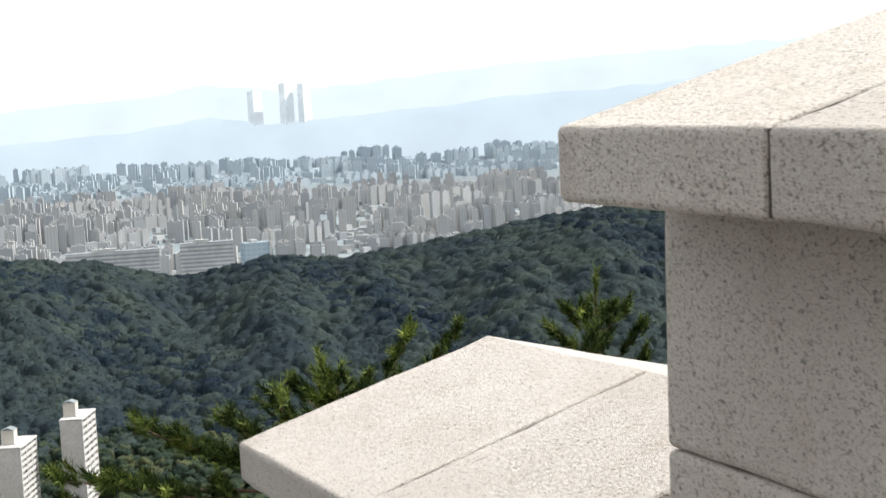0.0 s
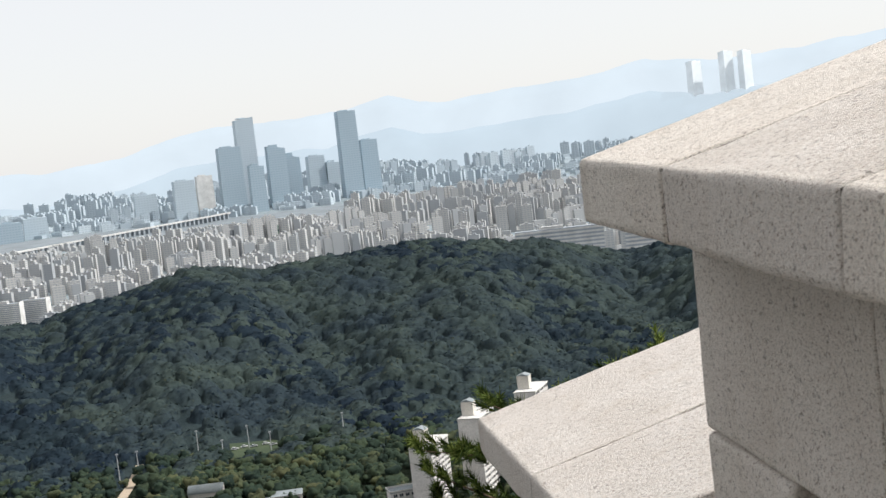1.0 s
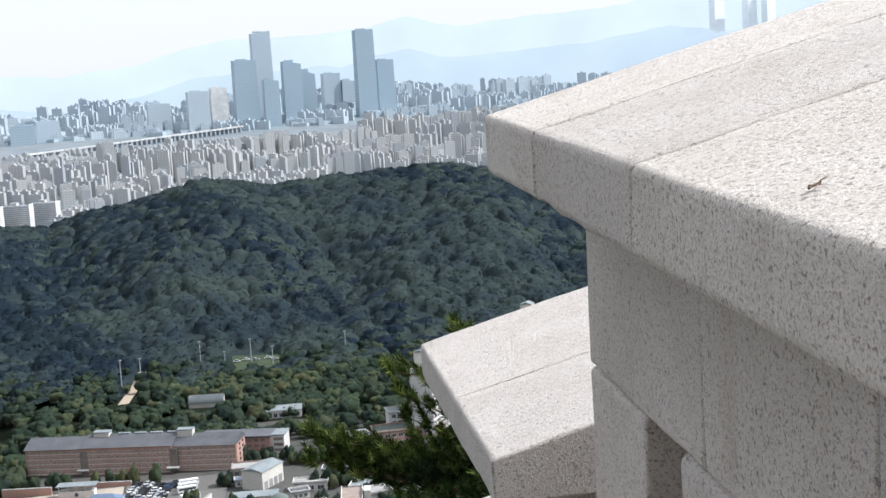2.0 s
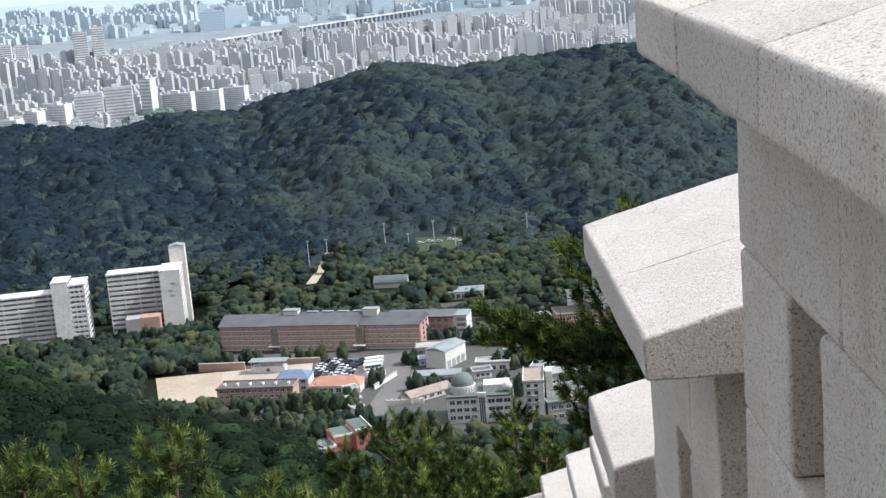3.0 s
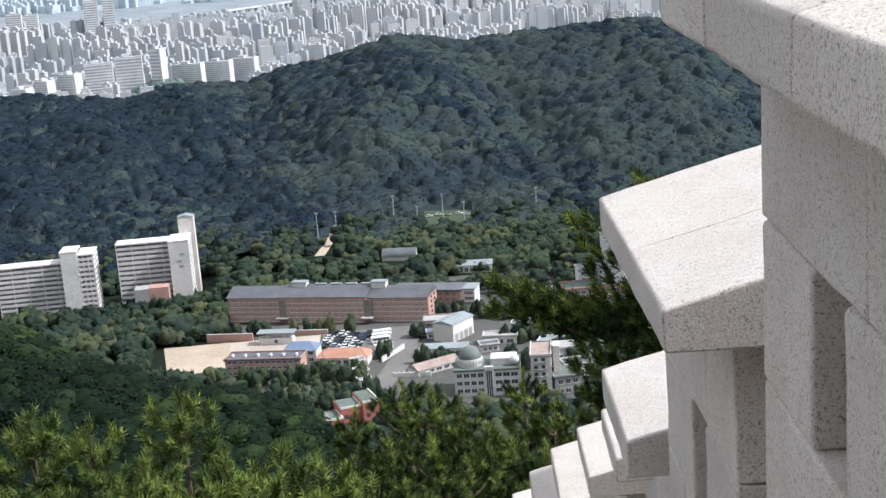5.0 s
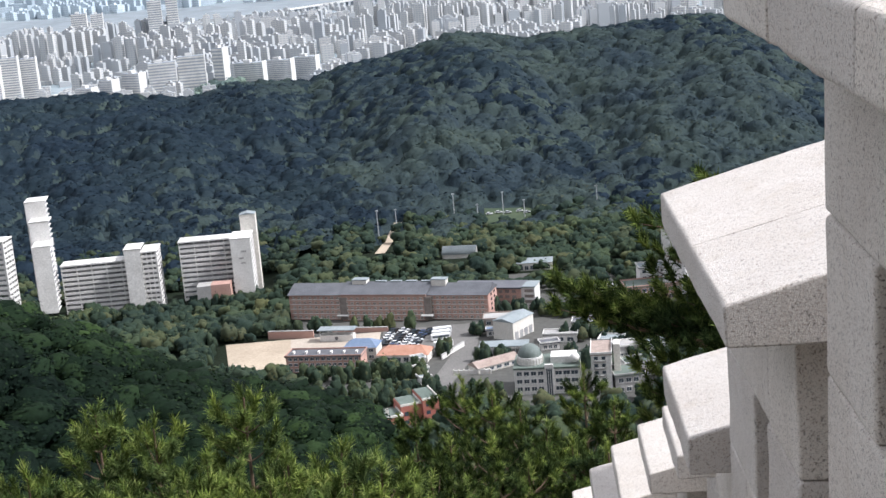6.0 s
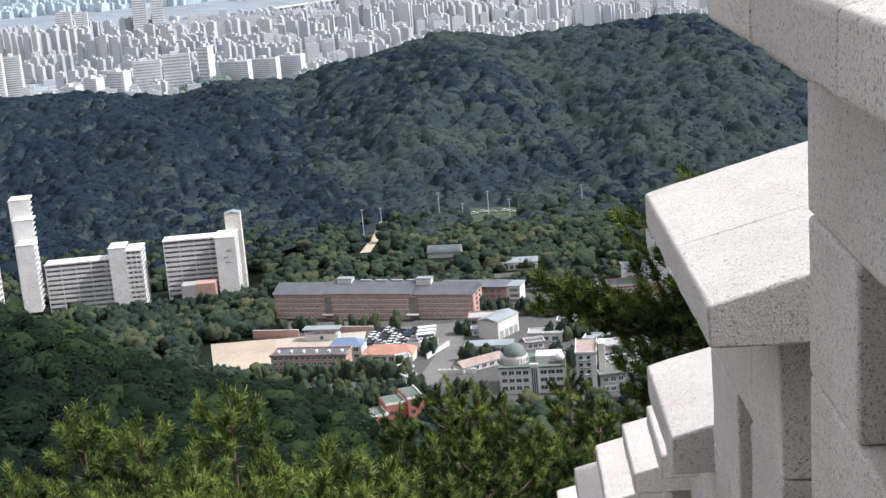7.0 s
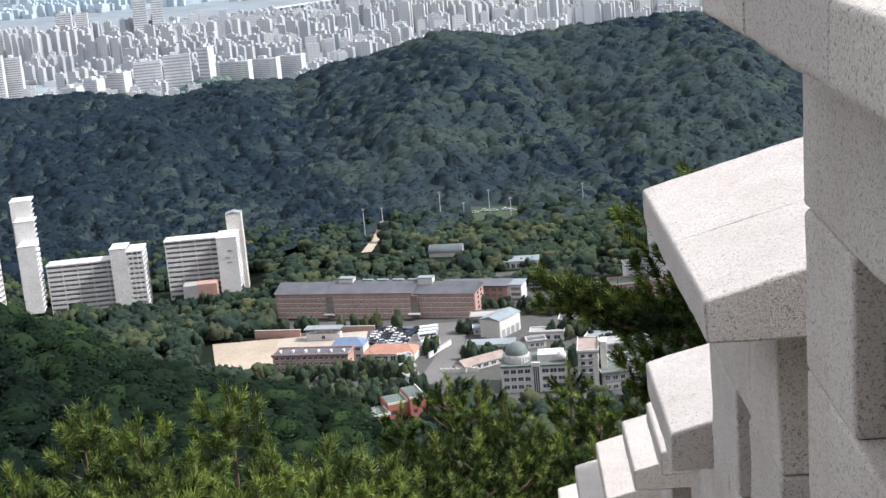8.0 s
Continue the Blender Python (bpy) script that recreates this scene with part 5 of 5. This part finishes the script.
# ---- pines close to the wall ----
def limb(pts, r0, r1, bm, seg=6):
    prev = None
    for q, p in enumerate(pts):
        nx = pts[min(q + 1, len(pts) - 1)] - pts[max(q - 1, 0)]
        f = nx.normalized().to_track_quat("Z", "Y").to_matrix()
        r = r0 + (r1 - r0) * q / (len(pts) - 1)
        cur = [bm.verts.new(p + f @ Vector((math.cos(k / seg * 6.283) * r, math.sin(k / seg * 6.283) * r, 0))) for k in range(seg)]
        if prev:
            for k in range(seg):
                bm.faces.new((prev[k], prev[(k + 1) % seg], cur[(k + 1) % seg], cur[k]))
        prev = cur
    bm.faces.new(prev)


def shoot(vs, ts, p, way, rnd, length, count, width):
    """A shoot with needles all round it, pointing outward and up like a brush."""
    way = way.normalized()
    side = way.orthogonal().normalized()
    for k in range(count):
        f = (k + rnd.random()) / count
        o = Matrix.Rotation(k * 2.4 + rnd.uniform(-0.3, 0.3), 3, way) @ side
        base = p + way * (length * 1.3 * f)
        tip = base + (way * rnd.uniform(0.3, 0.8) + o * rnd.uniform(0.6, 1.0) * (1.15 - 0.55 * f)).normalized() * length * rnd.uniform(0.75, 1.1)
        e = way.cross(o) * width
        b = len(vs)
        vs += [tuple(base - e), tuple(base + e), tuple(tip)]
        ts.append((b, b + 1, b + 2))


def spray(old, young, pts, reach, rnd, length, per, width, first, lush, fresh_share):
    """Brushes of shoots along the outer part of a limb, most at its tip."""
    run = (pts[3] - pts[0]).normalized()
    flat = run.cross(Vector((0, 0, 1))).normalized()
    nodes = max(3, int(reach * (1 - first) / 0.15) + 1)
    for q in range(nodes):
        s = first + (1 - first) * (q + 1) / nodes
        k = min(2, int(s * 3))
        p = pts[k].lerp(pts[k + 1], min(1.0, s * 3 - k))
        room = 0.05 + 0.22 * reach * (1.1 - s)
        for j in range(lush + (2 if q == nodes - 1 else 0)):
            off = flat * rnd.uniform(-1, 1) * room + Vector((0, 0, rnd.uniform(-0.04, 0.05)))
            w = run * rnd.uniform(0.3, 1.0) + flat * rnd.gauss(0, 0.6) + Vector((0, 0, rnd.uniform(0.1, 0.9)))
            fresh = rnd.random() < fresh_share * (1.0 if q == nodes - 1 else 0.35)
            shoot(*(young if fresh else old), p + off, w, rnd, length * rnd.uniform(0.8, 1.2), per, width)


def pine(label, base, top, spread, seed, length=0.075, lean=(0, 0), mat=None, start=0.12, per=34, width=0.0058, boughs=(), lush=4, fresh_share=0.28):
    """A pine: bent tapering trunk, limbs in whorls and brushes of needles at their ends."""
    rnd = random.Random(seed)
    base, h = Vector(base), top - base[2]
    t = thing("pine_tree", label, "pine tree", Matrix.Translation(base), "pines below the wall")
    tb = bmesh.new()
    trunk = [Vector((lean[0] * f * f + 0.10 * math.sin(f * 5 + seed) * min(1, h / 4) * (1 - f), lean[1] * f * f + 0.10 * math.cos(f * 4 + seed) * (1 - f), h * f)) for f in [q / 9 for q in range(10)]]
    limb(trunk, 0.02 + h * 0.007, 0.008, tb)
    part("trunk", tb, t, material=BARK)
    old, young, ends = ([], []), ([], []), []
    whorls = max(5, int(h * (1 - start) / 0.27))
    for q in range(whorls):
        f = start + (0.97 - start) * (q + 0.5) / whorls
        i = min(8, int(f * 9))
        o = trunk[i].lerp(trunk[i + 1], f * 9 - i)
        turn = rnd.uniform(0, 6.28)
        for k in range(4):
            a = turn + k * 1.571 + rnd.uniform(-0.4, 0.4)
            reach = spread * (0.91 - 0.88 * (f - start) / (1 - start)) ** 0.7 * rnd.uniform(0.65, 1.15) + 0.08
            out = Vector((math.cos(a), math.sin(a), rnd.uniform(0.2, 0.55)))
            ends.append(([o + out * reach * s + Vector((0, 0, 0.4 * reach * s * s)) for s in (0, 0.35, 0.7, 1.0)], reach, 0.3))
    for e in boughs:
        e = Vector(e) - base
        i = max(3, min(8, int((e.z - 0.3) / h * 9)))
        o = trunk[i]
        sag = rnd.uniform(0.0, 0.1)
        ends.append(([o.lerp(e, s) + Vector((0, 0, -sag * math.sin(s * 3.1))) for s in (0, 0.35, 0.7, 1.0)], (e - o).length, 0.5))
    for pts, reach, first in ends:
        lb = bmesh.new()
        limb(pts, 0.006 + 0.007 * reach, 0.004, lb, 5)
        part("limb", lb, t, material=BARK)
        spray(old, young, pts, reach, rnd, length, per, width, first, lush, fresh_share)
    for k in range(6):
        shoot(*young, trunk[-1] + Vector((0, 0, -0.06 * k)), Vector((rnd.gauss(0, 0.25), rnd.gauss(0, 0.25), 1)), rnd, length * 1.15, per, width)
    part("needles", mesh_np("needles", old[0], tris=old[1], mats=(mat or NEEDLE,)), t)
    part("young_needles", mesh_np("young_needles", young[0], tris=young[1], mats=(NEEDLE_LIT,)), t, "fresh yellow-green needles at the shoot ends")
    return t


def pine_at(label, az, el, d, height, spread, seed, **kw):
    p = polar(az, d)
    top = math.tan(radians(el)) * d
    foot = Vector((p.x - 0.44, p.y, 0))
    foot.z = ground_at(foot) - 0.15
    return pine(label, foot, top, spread, seed, start=1 - 0.88 * height / max(height, top - foot.z), **kw)


# the pine that leans over the lower parapet from outside it
tips = []
for az, el, d in ((-0.95, -14.3, 9.3), (-0.85, -15.4, 9.2), (-1.35, -14.9, 9.3), (-2.0, -15.8, 9.3), (-3.0, -16.0, 9.4), (-4.2, -18.0, 9.5), (-4.6, -19.0, 9.6), (-4.2, -16.6, 9.5), (-4.9, -15.9, 9.4),
                  (-5.5, -15.0, 9.4), (-3.2, -15.4, 9.3), (-2.4, -14.8, 9.3), (-4.45, -12.0, 9.5), (-4.8, -13.0, 9.5), (-5.1, -14.0, 9.5), (-5.3, -17.8, 9.6), (-5.1, -19.6, 9.7), (-4.6, -20.2, 9.7), (-5.9, -16.4, 9.5), (-3.9, -15.1, 9.6), (-4.6, -17.2, 9.8)):
    p = polar(az, d)
    tips.append((p.x - 0.44, p.y, math.tan(radians(el)) * d + 0.05))
for x, z in ((0.75, -1.65), (1.0, -1.78), (1.3, -1.7), (1.6, -1.62), (2.0, -1.55), (2.5, -1.3), (2.85, -1.32), (1.2, -2.1), (0.9, -2.2), (1.7, -2.0), (0.55, -1.95)):
    tips.append((x, 6.1, z))
pine("dark green pine leaning over the lower parapet", (2.6, 6.7, ground_at((2.6, 6.7)) - 0.15), -1.45, 0.6, 41, lean=(-0.6, -0.3), start=0.66, boughs=tips, per=36, lush=6, fresh_share=0.6)
pine("sunlit green pine just outside the parapet", (4.3, 6.6, ground_at((4.3, 6.6)) - 0.15), -1.15, 0.8, 43, start=0.5)
pine("dark green pine beside the lower parapet", (2.4, 9.2, ground_at((2.4, 9.2)) - 0.15), -4.0, 1.1, 47, length=0.1, lean=(-1.0, -0.4), start=0.4)
G, Y = "dense dark green pine on the slope", "sunlit yellow-green young pine on the slope"
for az, el, dist, high, wide, seed in ((5.86, -19.1, 15.0, 2.4, 0.32, 51), (3.64, -18.1, 15.5, 3.0, 0.75, 52), (2.4, -18.7, 15.0, 3.0, 0.75, 53), (1.2, -19.3, 14.5, 2.8, 0.7, 54), (-1.69, -18.0, 15.5, 3.2, 0.5, 55), (-2.95, -19.4, 14.5, 2.8, 0.6, 56),
                                       (0.1, -20.2, 14.0, 2.8, 0.75, 57), (4.4, -20.6, 13.0, 2.6, 0.75, 58), (6.5, -21.4, 12.5, 2.4, 0.6, 59), (-1.0, -21.0, 13.0, 2.6, 0.8, 60), (2.6, -20.8, 12.5, 2.6, 0.95, 72), (5.4, -22.0, 11.5, 2.4, 0.85, 73),
                                       (-2.6, -21.3, 13.0, 2.6, 0.8, 74), (1.0, -21.6, 12.0, 2.4, 0.9, 75), (3.9, -22.3, 11.5, 2.4, 0.85, 76)):
    pine_at(G, az, el, dist, high, wide, seed)
for az, el, dist, high, wide, seed in ((19.58, -17.4, 11.0, 2.8, 0.5, 61), (13.27, -17.6, 11.0, 2.8, 0.55, 62), (17.24, -18.35, 11.0, 2.6, 0.55, 63), (15.16, -19.9, 10.5, 2.4, 0.55, 64), (9.28, -20.4, 11.0, 2.4, 0.6, 65), (11.7, -20.6, 10.5, 2.2, 0.55, 66),
                                       (22.7, -19.4, 10.5, 2.4, 0.55, 67), (7.6, -21.4, 10.5, 2.2, 0.6, 68), (21.1, -20.6, 10.0, 2.2, 0.55, 69), (16.2, -21.0, 9.8, 2.2, 0.55, 70), (12.6, -21.5, 9.5, 2.0, 0.6, 71), (18.6, -20.9, 9.8, 2.2, 0.55, 77),
                                       (10.3, -22.0, 9.3, 2.0, 0.6, 78), (14.2, -22.0, 9.3, 2.0, 0.55, 79), (20.0, -22.4, 9.0, 2.0, 0.55, 80), (24.0, -21.5, 9.5, 2.2, 0.6, 81), (8.4, -22.8, 9.0, 2.0, 0.6, 82)):
    pine_at(Y, az, el, dist, high, wide, seed, length=0.085, mat=NEEDLE_MID, lush=3, fresh_share=0.75)

# ---- a fallen leaf and droppings on the near capstones ----
t = thing("dead_leaf", "curled brown dead leaf on the capstone", "leaf", pose(0.058, -1.677, -0.036, 2, -14, 30))
bm = bmesh.new()
ring = [bm.verts.new((0.032 * (1 if q else 1) * math.cos(a), 0.012 * math.sin(a) * (1 - 0.3 * math.cos(a)), 0.006 * math.cos(3 * a))) for q, a in enumerate([k / 12 * 6.283 for k in range(12)])]
for v in ring:
    v.co *= 0.33
bm.faces.new(ring)
bmesh.ops.solidify(bm, geom=bm.faces[:], thickness=0.0008)
part("blade", bm, t, material=DEADLEAF)
part("stalk", boxes((0.009, 0.02, -0.0004, 0.0004, 0.001, 0.002)), t, material=DEADLEAF)
